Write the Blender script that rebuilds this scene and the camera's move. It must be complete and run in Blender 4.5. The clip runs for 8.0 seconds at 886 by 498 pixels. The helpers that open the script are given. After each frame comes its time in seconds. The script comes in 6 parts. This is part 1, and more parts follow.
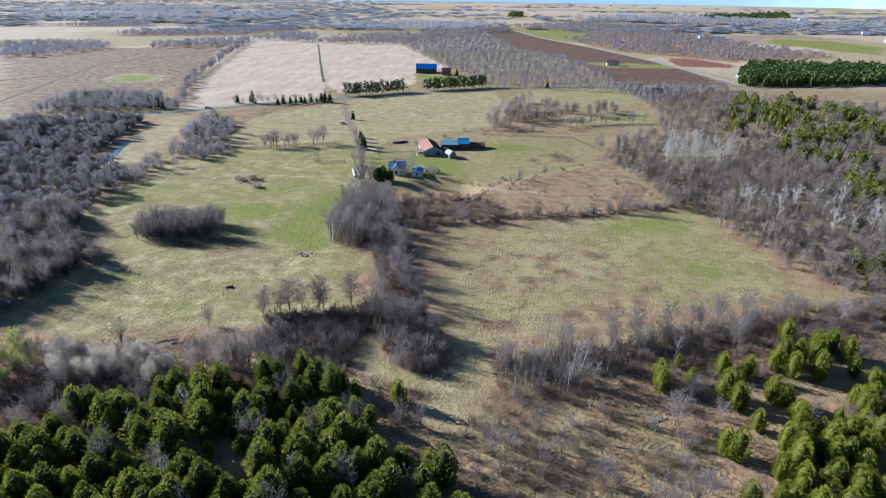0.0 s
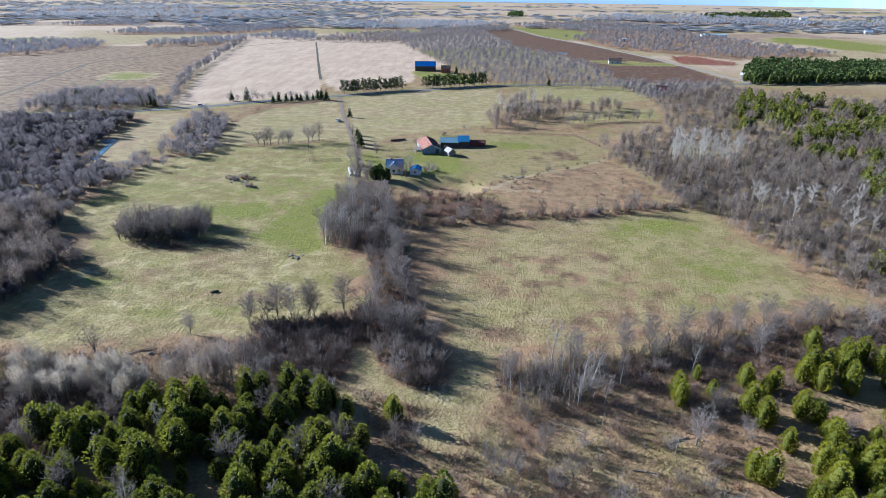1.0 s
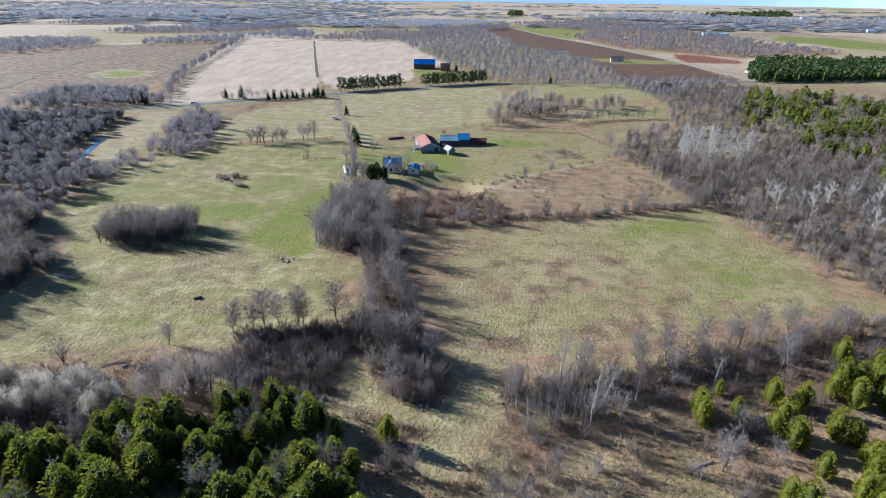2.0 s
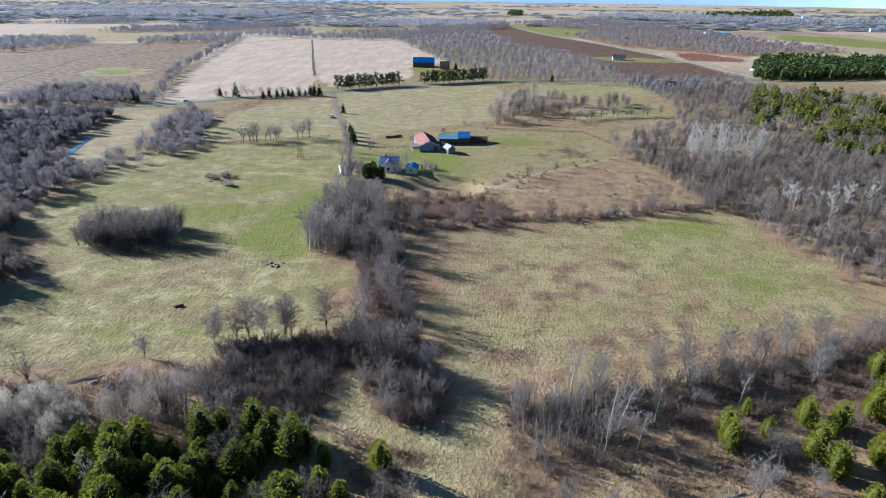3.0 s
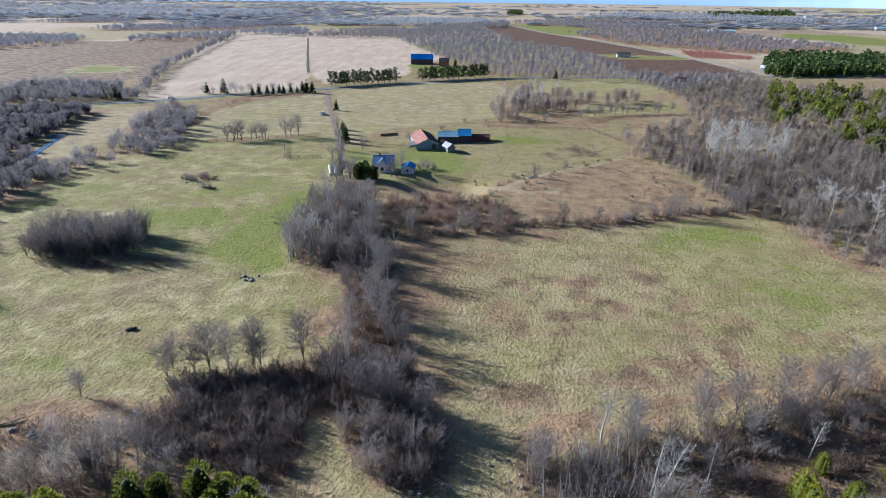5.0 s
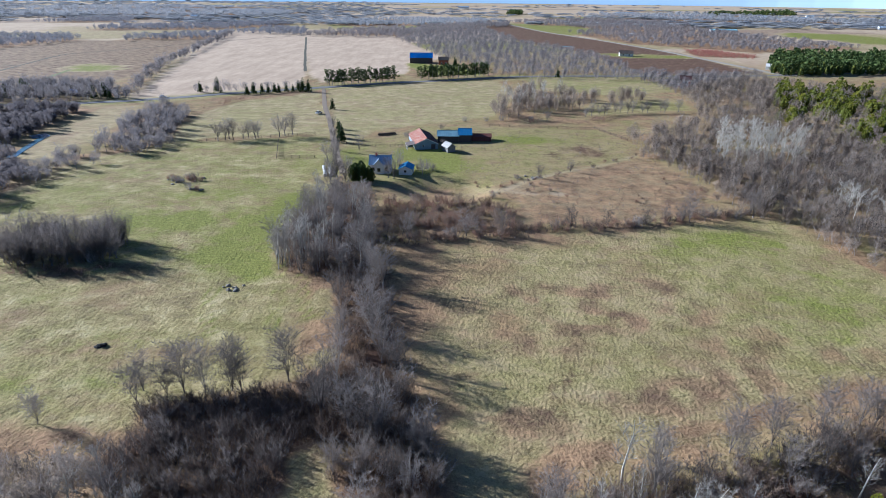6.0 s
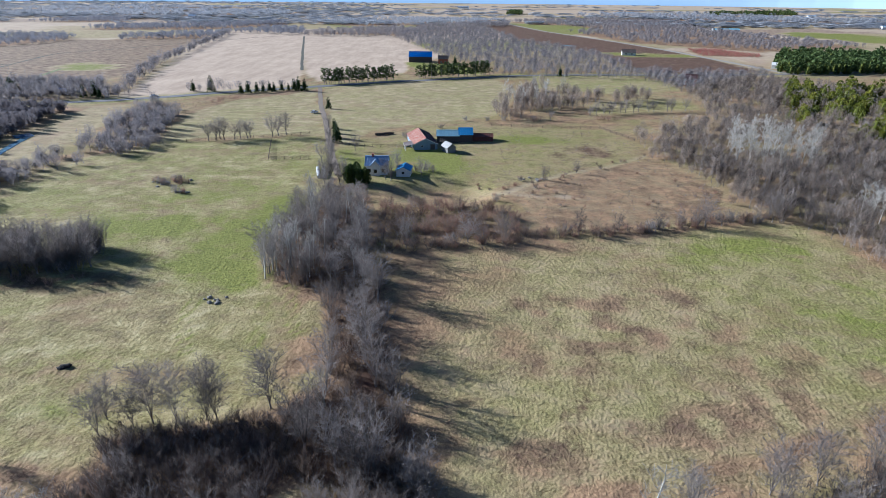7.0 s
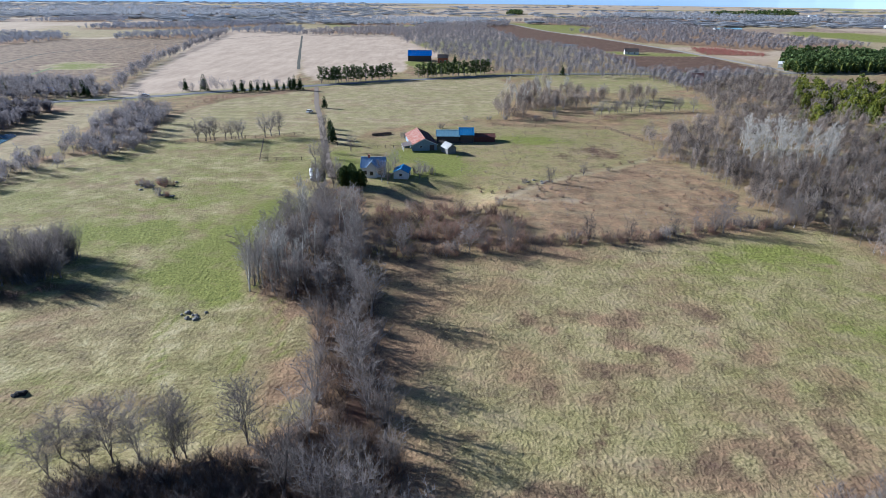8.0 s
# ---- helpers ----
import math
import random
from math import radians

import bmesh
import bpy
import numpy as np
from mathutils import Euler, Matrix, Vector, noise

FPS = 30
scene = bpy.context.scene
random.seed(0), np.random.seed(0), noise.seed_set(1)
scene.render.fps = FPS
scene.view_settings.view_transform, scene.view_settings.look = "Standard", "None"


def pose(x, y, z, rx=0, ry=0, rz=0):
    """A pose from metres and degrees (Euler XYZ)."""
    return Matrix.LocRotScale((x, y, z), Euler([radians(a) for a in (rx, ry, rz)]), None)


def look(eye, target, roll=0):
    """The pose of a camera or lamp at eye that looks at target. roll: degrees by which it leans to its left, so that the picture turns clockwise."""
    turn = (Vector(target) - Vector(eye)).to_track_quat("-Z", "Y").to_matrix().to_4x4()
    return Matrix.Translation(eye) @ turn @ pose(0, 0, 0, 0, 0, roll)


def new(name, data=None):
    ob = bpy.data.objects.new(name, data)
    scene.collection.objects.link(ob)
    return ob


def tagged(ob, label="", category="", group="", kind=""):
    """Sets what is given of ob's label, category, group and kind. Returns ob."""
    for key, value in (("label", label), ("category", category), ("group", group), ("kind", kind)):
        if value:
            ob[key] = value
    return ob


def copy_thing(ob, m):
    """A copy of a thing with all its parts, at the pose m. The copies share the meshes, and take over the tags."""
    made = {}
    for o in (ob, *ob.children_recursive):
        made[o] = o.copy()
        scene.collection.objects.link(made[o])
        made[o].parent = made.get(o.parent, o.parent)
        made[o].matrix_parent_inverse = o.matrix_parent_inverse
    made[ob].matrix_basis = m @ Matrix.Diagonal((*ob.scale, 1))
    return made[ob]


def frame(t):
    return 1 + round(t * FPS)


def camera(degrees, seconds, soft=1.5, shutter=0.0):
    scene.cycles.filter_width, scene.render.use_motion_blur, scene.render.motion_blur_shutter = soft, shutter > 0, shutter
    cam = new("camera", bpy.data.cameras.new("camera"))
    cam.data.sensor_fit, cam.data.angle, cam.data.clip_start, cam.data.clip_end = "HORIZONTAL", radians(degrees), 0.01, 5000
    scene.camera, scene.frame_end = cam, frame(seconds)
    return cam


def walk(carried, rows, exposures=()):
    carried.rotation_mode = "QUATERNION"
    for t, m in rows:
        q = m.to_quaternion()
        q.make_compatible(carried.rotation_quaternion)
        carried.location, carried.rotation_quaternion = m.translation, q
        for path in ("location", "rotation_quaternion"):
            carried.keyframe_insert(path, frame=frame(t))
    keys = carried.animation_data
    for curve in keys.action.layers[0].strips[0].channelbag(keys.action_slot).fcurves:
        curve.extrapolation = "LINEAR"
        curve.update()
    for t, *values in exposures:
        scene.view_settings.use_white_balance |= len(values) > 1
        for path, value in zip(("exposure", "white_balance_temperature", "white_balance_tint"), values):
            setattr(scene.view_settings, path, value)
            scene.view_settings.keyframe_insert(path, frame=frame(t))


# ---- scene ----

# ---- camera ----
cam = camera(73.7, 8.0, 0.65)
# seconds, x, y, z, pitch, yaw, roll of a drone that glides forward and sinks
PATH = [
    (0.0, 0.00, 0.00, 80.00, -23.655, 0.000, 0.635),
    (0.5, 0.06, 4.94, 78.08, -23.639, -0.021, 0.626),
    (1.0, 0.12, 9.90, 76.20, -23.621, -0.041, 0.617),
    (1.5, 0.18, 14.87, 74.37, -23.600, -0.060, 0.609),
    (3.0, 0.30, 29.87, 69.17, -23.523, -0.117, 0.582),
    (3.5, 0.33, 34.90, 67.54, -23.494, -0.135, 0.574),
    (4.0, 0.36, 39.94, 65.95, -23.463, -0.153, 0.565),
    (4.5, 0.38, 45.00, 64.41, -23.432, -0.170, 0.556),
    (6.0, 0.40, 60.25, 60.09, -23.336, -0.220, 0.530),
    (6.5, 0.40, 65.37, 58.75, -23.304, -0.235, 0.521),
    (7.0, 0.39, 70.49, 57.46, -23.273, -0.251, 0.512),
    (7.5, 0.38, 75.64, 56.22, -23.242, -0.266, 0.504),
    (8.0, 0.36, 80.79, 55.03, -23.213, -0.280, 0.495),
]
walk(cam, [(t, pose(x, y, z, 90 + pitch, 0, yaw) @ pose(0, 0, 0, 0, 0, roll)) for t, x, y, z, pitch, yaw, roll in PATH],
     exposures=[(0.0, 1.18, 5120, 10), (8.0, 0.99, 5120, 10)])

# ---- sky and sun ----
SUN_FROM = Vector((-20.0, 8.9, 0.0)).normalized()
SUN_UP = 21.5
world = bpy.data.worlds.new("sky")
scene.world = world
world.use_nodes = True
wn = world.node_tree.nodes
sky = wn.new("ShaderNodeTexSky")
sky.sky_type = "NISHITA"
sky.sun_disc = False
sky.sun_elevation = radians(SUN_UP)
sky.sun_rotation = math.atan2(SUN_FROM.x, SUN_FROM.y)
sky.air_density, sky.dust_density, sky.ozone_density = 1.0, 0.3, 5.0
wn["Background"].inputs["Strength"].default_value = 0.043
world.node_tree.links.new(sky.outputs[0], wn["Background"].inputs["Color"])
sun = new("sun", bpy.data.lights.new("sun", "SUN"))
sun.data.energy = 5.6
sun.data.angle = radians(0.6)
sun.data.color = (1.0, 0.92, 0.80)
sun_dir = Vector((SUN_FROM.x * math.cos(radians(SUN_UP)), SUN_FROM.y * math.cos(radians(SUN_UP)), math.sin(radians(SUN_UP))))
sun.matrix_world = look(sun_dir * 600, (0, 0, 0))


# ---- materials ----
def material(name, rough=0.85, metal=0.0, spec=0.3):
    m = bpy.data.materials.new(name)
    m.use_nodes = True
    b = m.node_tree.nodes["Principled BSDF"]
    b.inputs["Roughness"].default_value = rough
    b.inputs["Metallic"].default_value = metal
    b.inputs["Specular IOR Level"].default_value = spec
    return m, m.node_tree, b


def add(tree, kind, **inputs):
    n = tree.nodes.new(kind)
    for key, value in inputs.items():
        n.inputs[key.replace("_", " ")].default_value = value
    return n


def ramp(tree, source, stops):
    n = tree.nodes.new("ShaderNodeValToRGB")
    while len(n.color_ramp.elements) < len(stops):
        n.color_ramp.elements.new(0.5)
    for e, (p, c) in zip(n.color_ramp.elements, stops):
        e.position = p
        e.color = (*c, 1) if len(c) == 3 else c
    tree.links.new(source, n.inputs[0])
    return n.outputs[0]


def mix(tree, fac, a, b, blend="MIX"):
    n = tree.nodes.new("ShaderNodeMix")
    n.data_type, n.blend_type = "RGBA", blend
    for slot, value in ((0, fac), (6, a), (7, b)):
        if isinstance(value, bpy.types.NodeSocket):
            tree.links.new(value, n.inputs[slot])
        elif slot == 0:
            n.inputs[0].default_value = value
        else:
            n.inputs[slot].default_value = (*value, 1)
    return n.outputs[2]


def calc(tree, op, a, b=0.0):
    n = tree.nodes.new("ShaderNodeMath")
    n.operation = op
    for i, value in enumerate((a, b)):
        if isinstance(value, bpy.types.NodeSocket):
            tree.links.new(value, n.inputs[i])
        else:
            n.inputs[i].default_value = value
    return n.outputs[0]


def noise_of(tree, scale, detail=4.0, rough=0.6, vector=None, stretch=None):
    n = add(tree, "ShaderNodeTexNoise", Scale=scale, Detail=detail, Roughness=rough)
    if vector is None:
        vector = tree.nodes.new("ShaderNodeNewGeometry").outputs["Position"]
    if stretch:
        mp = tree.nodes.new("ShaderNodeMapping")
        mp.inputs["Scale"].default_value = stretch
        tree.links.new(vector, mp.inputs[0])
        vector = mp.outputs[0]
    tree.links.new(vector, n.inputs["Vector"])
    return n.outputs["Fac"]


def bump(tree, bsdf, height, strength, distance):
    n = add(tree, "ShaderNodeBump", Strength=strength, Distance=distance)
    tree.links.new(height, n.inputs["Height"])
    tree.links.new(n.outputs[0], bsdf.inputs["Normal"])


def vary(tree):
    """A number from 0 to 1 that differs from plant to plant and from twig to twig."""
    a = tree.nodes.new("ShaderNodeAttribute")
    a.attribute_name = "tint"
    o = tree.nodes.new("ShaderNodeObjectInfo")
    g = tree.nodes.new("ShaderNodeNewGeometry")
    whole = calc(tree, "FRACT", calc(tree, "ADD", a.outputs["Fac"], o.outputs["Random"]))
    return whole, g.outputs["Random Per Island"]


TONES, MASSES = {}, {}


def mass_of(mat, grain, fill):
    """A mass of twigs too fine to be built one by one: streaks with gaps between them."""
    key = (mat.name, grain, fill)
    if key in MASSES:
        return MASSES[key]
    dark, light = TONES[mat.name]
    m, t, b = material(mat.name + "_mass", 0.95, spec=0.05)
    place = t.nodes.new("ShaderNodeTexCoord").outputs["Object"]
    streak = noise_of(t, grain * 1.7, 3, 0.75, place, (1.0, 1.0, 0.55))
    shade = noise_of(t, grain * 0.3, 4, 0.7, place, (1.0, 1.0, 0.5))
    whole, island = vary(t)
    f = calc(t, "ADD", calc(t, "MULTIPLY", whole, 0.5), calc(t, "MULTIPLY", ramp(t, shade, [(0.3, (0, 0, 0)), (0.7, (1, 1, 1))]), 0.4))
    colour = ramp(t, f, [(0.0, tuple(u * v for u, v in zip((1.15, 1.08, 1.0), dark))), (1.0, tuple(u * v for u, v in zip((1.08, 1.0, 0.9), light)))])
    t.links.new(colour, b.inputs["Base Color"])
    thin = t.nodes.new("ShaderNodeBsdfTranslucent")
    t.links.new(colour, thin.inputs["Color"])
    body = t.nodes.new("ShaderNodeMixShader")
    body.inputs[0].default_value = 0.5
    t.links.new(b.outputs[0], body.inputs[1])
    t.links.new(thin.outputs[0], body.inputs[2])
    gaps = t.nodes.new("ShaderNodeMixShader")
    edge = 0.5 + (0.5 - fill) * 0.36
    t.links.new(ramp(t, streak, [(edge - 0.03, (0, 0, 0)), (edge + 0.03, (1, 1, 1))]), gaps.inputs[0])
    t.links.new(t.nodes.new("ShaderNodeBsdfTransparent").outputs[0], gaps.inputs[1])
    t.links.new(body.outputs[0], gaps.inputs[2])
    t.links.new(gaps.outputs[0], t.nodes["Material Output"].inputs["Surface"])
    MASSES[key] = m
    return m


def plant_material(name, dark, light, rough=0.85, twig=0.35, other=None, thin=0.0):
    m, t, b = material(name, rough, spec=0.15)
    TONES[name] = (dark, light)
    whole, island = vary(t)
    f = calc(t, "ADD", calc(t, "MULTIPLY", whole, 1 - twig), calc(t, "MULTIPLY", island, twig))
    stops = [(0.0, dark), (1.0, light)] if other is None else [(0.0, dark), (0.72, light), (1.0, other)]
    colour = ramp(t, f, stops)
    t.links.new(colour, b.inputs["Base Color"])
    if thin:
        # light passes through the leaves
        tl = t.nodes.new("ShaderNodeBsdfTranslucent")
        t.links.new(colour, tl.inputs["Color"])
        mx = t.nodes.new("ShaderNodeMixShader")
        mx.inputs[0].default_value = thin
        t.links.new(b.outputs[0], mx.inputs[1])
        t.links.new(tl.outputs[0], mx.inputs[2])
        t.links.new(mx.outputs[0], t.nodes["Material Output"].inputs["Surface"])
    return m


def flat_material(name, colour, rough=0.7, metal=0.0, amount=0.25, scale=1.2, spec=0.3, dirt=(0.12, 0.10, 0.08)):
    m, t, b = material(name, rough, metal, spec)
    tc = t.nodes.new("ShaderNodeTexCoord").outputs["Object"]
    coarse = ramp(t, noise_of(t, scale, 5, 0.65, tc), [(0.35, (0, 0, 0)), (0.75, (1, 1, 1))])
    fine = noise_of(t, scale * 9, 3, 0.6, tc)
    worn = mix(t, calc(t, "MULTIPLY", coarse, amount), colour, dirt)
    t.links.new(mix(t, calc(t, "MULTIPLY", fine, 0.25), worn, tuple(c * 0.6 for c in colour)), b.inputs["Base Color"])
    bump(t, b, fine, 0.25, 0.01)
    return m


BARK = plant_material("grey_bark", (0.13, 0.115, 0.105), (0.32, 0.29, 0.27))
TWIG = plant_material("bare_twigs", (0.085, 0.071, 0.064), (0.37, 0.33, 0.305), thin=0.3)
TWIG_WOOD = plant_material("hardwood_twigs", (0.135, 0.113, 0.10), (0.39, 0.345, 0.31), thin=0.35)
TWIG_BROWN = plant_material("brown_twigs", (0.09, 0.060, 0.045), (0.37, 0.28, 0.215), thin=0.25)
TWIG_LIGHT = plant_material("light_grey_twigs", (0.26, 0.24, 0.215), (0.45, 0.425, 0.39), thin=0.3)
# far woods: distance haze is mixed into these three cool twig colours
TWIG_FAR = plant_material("grey_haze_twigs", (0.15, 0.146, 0.163), (0.275, 0.268, 0.29), 0.9, 0.12, thin=0.5)
TWIG_BLUE_HAZE = plant_material("dark_blue_haze_twigs", (0.135, 0.15, 0.195), (0.225, 0.24, 0.29), 0.9, 0.12, thin=0.5)
TWIG_PALE_HAZE = plant_material("pale_blue_haze_twigs", (0.25, 0.285, 0.345), (0.34, 0.375, 0.44), 0.9, 0.12, thin=0.5)
TWIG_DARK = plant_material("swamp_twigs", (0.085, 0.083, 0.098), (0.20, 0.195, 0.222), 0.9, 0.2, thin=0.4)
# brown undergrowth stems, colour deepened to carry the shade inside thickets
SHADE_STEM = plant_material("shade_darkened_stems", (0.048, 0.039, 0.036), (0.17, 0.137, 0.122), 0.9, 0.4, thin=0.2)
TWIG_RED = plant_material("russet_twigs", (0.175, 0.112, 0.088), (0.39, 0.25, 0.185), thin=0.3)
TWIG_PALE = plant_material("pale_twigs", (0.34, 0.315, 0.275), (0.56, 0.53, 0.475), thin=0.35)
BARK_PALE = plant_material("pale_bark", (0.36, 0.34, 0.30), (0.58, 0.555, 0.50))
BARK_LIGHT = plant_material("light_grey_bark", (0.22, 0.20, 0.18), (0.40, 0.37, 0.34))
TWIG_BUD = plant_material("budding_twigs", (0.30, 0.31, 0.10), (0.50, 0.50, 0.19), thin=0.3)
# CEDAR and WEST_CEDAR: sunlit and shaded copies of one foliage colour
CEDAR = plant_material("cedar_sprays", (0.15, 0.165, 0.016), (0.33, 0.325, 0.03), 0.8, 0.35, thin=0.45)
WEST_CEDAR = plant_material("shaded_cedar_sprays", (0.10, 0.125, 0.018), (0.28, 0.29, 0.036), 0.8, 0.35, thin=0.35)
# core colours carry the shade seen between the sprays
WEST_CORE = plant_material("west_cedar_core_shade", (0.020, 0.026, 0.006), (0.036, 0.044, 0.009))
CEDAR_CORE = plant_material("cedar_core_shade", (0.05, 0.06, 0.009), (0.085, 0.095, 0.014))
DARK_CEDAR = plant_material("dark_cedar_sprays", (0.055, 0.08, 0.016), (0.25, 0.25, 0.034), 0.75, 0.3, thin=0.45)
SPRUCE = plant_material("spruce_needles", (0.016, 0.032, 0.010), (0.05, 0.075, 0.022), 0.8, 0.5, thin=0.2)
PINE = plant_material("pine_needles", (0.038, 0.066, 0.020), (0.10, 0.135, 0.042), 0.8, 0.5, thin=0.2)


def ground_material():
    m, t, b = material("grassland_and_fields", 0.95, spec=0.1)
    a = t.nodes.new("ShaderNodeAttribute")
    a.attribute_name = "cover"
    sep = t.nodes.new("ShaderNodeSeparateColor")
    t.links.new(a.outputs["Color"], sep.inputs[0])
    green, soil, litter = sep.outputs
    stubble = a.outputs["Alpha"]
    tuft = calc(t, "ADD", calc(t, "MULTIPLY", noise_of(t, 1.1, 5, 0.8), 0.5), calc(t, "MULTIPLY", noise_of(t, 3.4, 3, 0.75), 0.5))
    clump = noise_of(t, 0.22, 5, 0.65)
    patch = noise_of(t, 0.035, 5, 0.6)
    streak = noise_of(t, 0.30, 4, 0.6, stretch=(1.0, 0.22, 1.0))
    mottle = noise_of(t, 0.16, 6, 0.7)
    blot = noise_of(t, 0.05, 6, 0.68, stretch=(1.0, 1.5, 1.0))
    dead = mix(t, ramp(t, tuft, [(0.38, (0, 0, 0)), (0.60, (1, 1, 1))]), (0.07, 0.055, 0.025), (0.56, 0.47, 0.265))
    tone = ramp(t, mottle, [(0.36, (0.125, 0.082, 0.05)), (0.45, (0.215, 0.162, 0.07)), (0.53, (0.32, 0.255, 0.12)), (0.64, (0.56, 0.47, 0.27))])
    dead = mix(t, 0.6, dead, tone)
    dead = mix(t, ramp(t, blot, [(0.50, (0, 0, 0)), (0.63, (0.6, 0.6, 0.6))]), dead, mix(t, tuft, (0.15, 0.088, 0.055), (0.32, 0.205, 0.125)))
    lush = mix(t, ramp(t, tuft, [(0.36, (0, 0, 0)), (0.62, (1, 1, 1))]), (0.068, 0.082, 0.016), (0.295, 0.295, 0.075))
    drill = noise_of(t, 0.11, 4, 0.55, stretch=(1.0, 0.16, 1.0))
    rows = calc(t, "ADD", calc(t, "MULTIPLY", streak, 0.3), calc(t, "ADD", calc(t, "MULTIPLY", drill, 0.4), calc(t, "MULTIPLY", patch, 0.3)))
    stub = mix(t, ramp(t, rows, [(0.36, (0, 0, 0)), (0.62, (1, 1, 1))]), (0.335, 0.255, 0.185), (0.51, 0.40, 0.295))
    leaf = mix(t, ramp(t, clump, [(0.36, (0, 0, 0)), (0.66, (1, 1, 1))]), (0.115, 0.070, 0.044), (0.36, 0.225, 0.13))
    leaf = mix(t, ramp(t, tuft, [(0.44, (0, 0, 0)), (0.64, (0.6, 0.6, 0.6))]), leaf, (0.42, 0.295, 0.17))
    earth = mix(t, ramp(t, streak, [(0.3, (0, 0, 0)), (0.7, (1, 1, 1))]), (0.085, 0.048, 0.034), (0.15, 0.09, 0.065))
    # the covers meet in ragged patches
    ragged = calc(t, "MULTIPLY", calc(t, "SUBTRACT", calc(t, "ADD", calc(t, "MULTIPLY", mottle, 0.65), calc(t, "MULTIPLY", tuft, 0.35)), 0.5), 3.2)
    litter = ramp(t, calc(t, "ADD", litter, ragged), [(0.25, (0, 0, 0)), (0.70, (1, 1, 1))])
    bare = ramp(t, calc(t, "SUBTRACT", soil, calc(t, "MULTIPLY", ragged, 0.8)), [(0.25, (0, 0, 0)), (0.75, (1, 1, 1))])
    c = mix(t, stubble, dead, stub)
    c = mix(t, litter, c, leaf)
    c = mix(t, bare, c, earth)
    spotted = calc(t, "MULTIPLY", ramp(t, calc(t, "ADD", calc(t, "MULTIPLY", clump, 0.6), calc(t, "MULTIPLY", patch, 0.5)), [(0.44, (0.0, 0.0, 0.0)), (0.62, (1, 1, 1))]), green)
    c = mix(t, calc(t, "MINIMUM", calc(t, "ADD", spotted, calc(t, "MULTIPLY", calc(t, "MAXIMUM", calc(t, "SUBTRACT", calc(t, "ADD", green, calc(t, "MULTIPLY", ragged, 0.35)), 0.62), 0.0), 1.7)), 1.0), c, lush)
    t.links.new(c, b.inputs["Base Color"])
    relief = calc(t, "ADD", calc(t, "MULTIPLY", tuft, 0.6), noise_of(t, 1.1, 3, 0.6))
    bump(t, b, calc(t, "MULTIPLY", relief, calc(t, "SUBTRACT", 1.0, calc(t, "MINIMUM", calc(t, "MULTIPLY", stubble, 1.6), 1.0))), 0.8, 0.4)
    return m


GROUND = ground_material()
GRAVEL = flat_material("grey_gravel", (0.30, 0.275, 0.24), 0.95, amount=0.4, scale=0.4)
DRIVE_GRAVEL = flat_material("brown_gravel", (0.21, 0.165, 0.125), 0.95, amount=0.5, scale=0.4)
DITCH_GRASS = flat_material("dark_ditch_growth", (0.055, 0.055, 0.035), 0.95, amount=0.4, scale=0.3)
GREEN_GRASS = flat_material("green_bank_grass", (0.15, 0.19, 0.05), 0.95, amount=0.4, scale=0.3)
ASPHALT = flat_material("worn_asphalt", (0.15, 0.15, 0.155), 0.85, amount=0.2, scale=0.3)
WHITE_WALL = flat_material("white_siding", (0.74, 0.74, 0.72), 0.6, amount=0.2)
BLUE_METAL = flat_material("blue_metal_roof", (0.05, 0.26, 0.52), 0.4, 0.2, 0.15)
PALE_METAL = flat_material("pale_blue_metal_roof", (0.30, 0.50, 0.57), 0.4, 0.3, 0.2)
SLATE_METAL = flat_material("grey_blue_metal_roof", (0.40, 0.50, 0.62), 0.4, 0.3, 0.2)
BRIGHT_BLUE = flat_material("bright_blue_sheeting", (0.015, 0.19, 0.60), 0.5, 0.0, 0.1)
RUST_METAL = flat_material("rusted_red_metal_roof", (0.36, 0.105, 0.055), 0.65, 0.1, 0.7, 0.7, dirt=(0.58, 0.52, 0.48))
# dark red roofing; on the cattle barn it also carries slope shade
MAROON_METAL = flat_material("maroon_and_shaded_metal_roof", (0.10, 0.045, 0.045), 0.6, 0.2, 0.3)
GREY_BOARD = flat_material("weathered_grey_boards", (0.23, 0.22, 0.21), 0.9, amount=0.45)
DARK_BOARD = flat_material("dark_weathered_boards", (0.09, 0.075, 0.068), 0.9, amount=0.3)
RED_BOARD = flat_material("dark_red_boards", (0.15, 0.045, 0.035), 0.85, amount=0.45)
RED_BRICK = flat_material("red_brick", (0.36, 0.11, 0.07), 0.9, amount=0.3)
BLUE_BOARD = flat_material("faded_blue_boards", (0.22, 0.30, 0.36), 0.8, amount=0.3)
TIN = flat_material("weathered_tin", (0.42, 0.42, 0.41), 0.5, 0.2, 0.4)
GLASS_DARK, _t, _b = material("window_glass", 0.08, spec=0.6)
_b.inputs["Base Color"].default_value = (0.02, 0.025, 0.03, 1)
WATER, _t, _b = material("sky_tinted_water", 0.06, spec=0.5)
# part of the sky's reflection is put into this blue base colour
_b.inputs["Base Color"].default_value = (0.10, 0.19, 0.26, 1)
bump(_t, _b, noise_of(_t, 1.5, 3), 0.15, 0.02)
PLASTIC = flat_material("white_wrap_plastic", (0.42, 0.42, 0.41), 0.5, amount=0.3)
STONE = flat_material("field_stone", (0.25, 0.235, 0.21), 0.9, amount=0.4, scale=1.0)
RUBBER = flat_material("black_rubber", (0.02, 0.02, 0.02), 0.8, amount=0.1)
CAR_WHITE = flat_material("white_car_paint", (0.75, 0.76, 0.78), 0.3, amount=0.05)
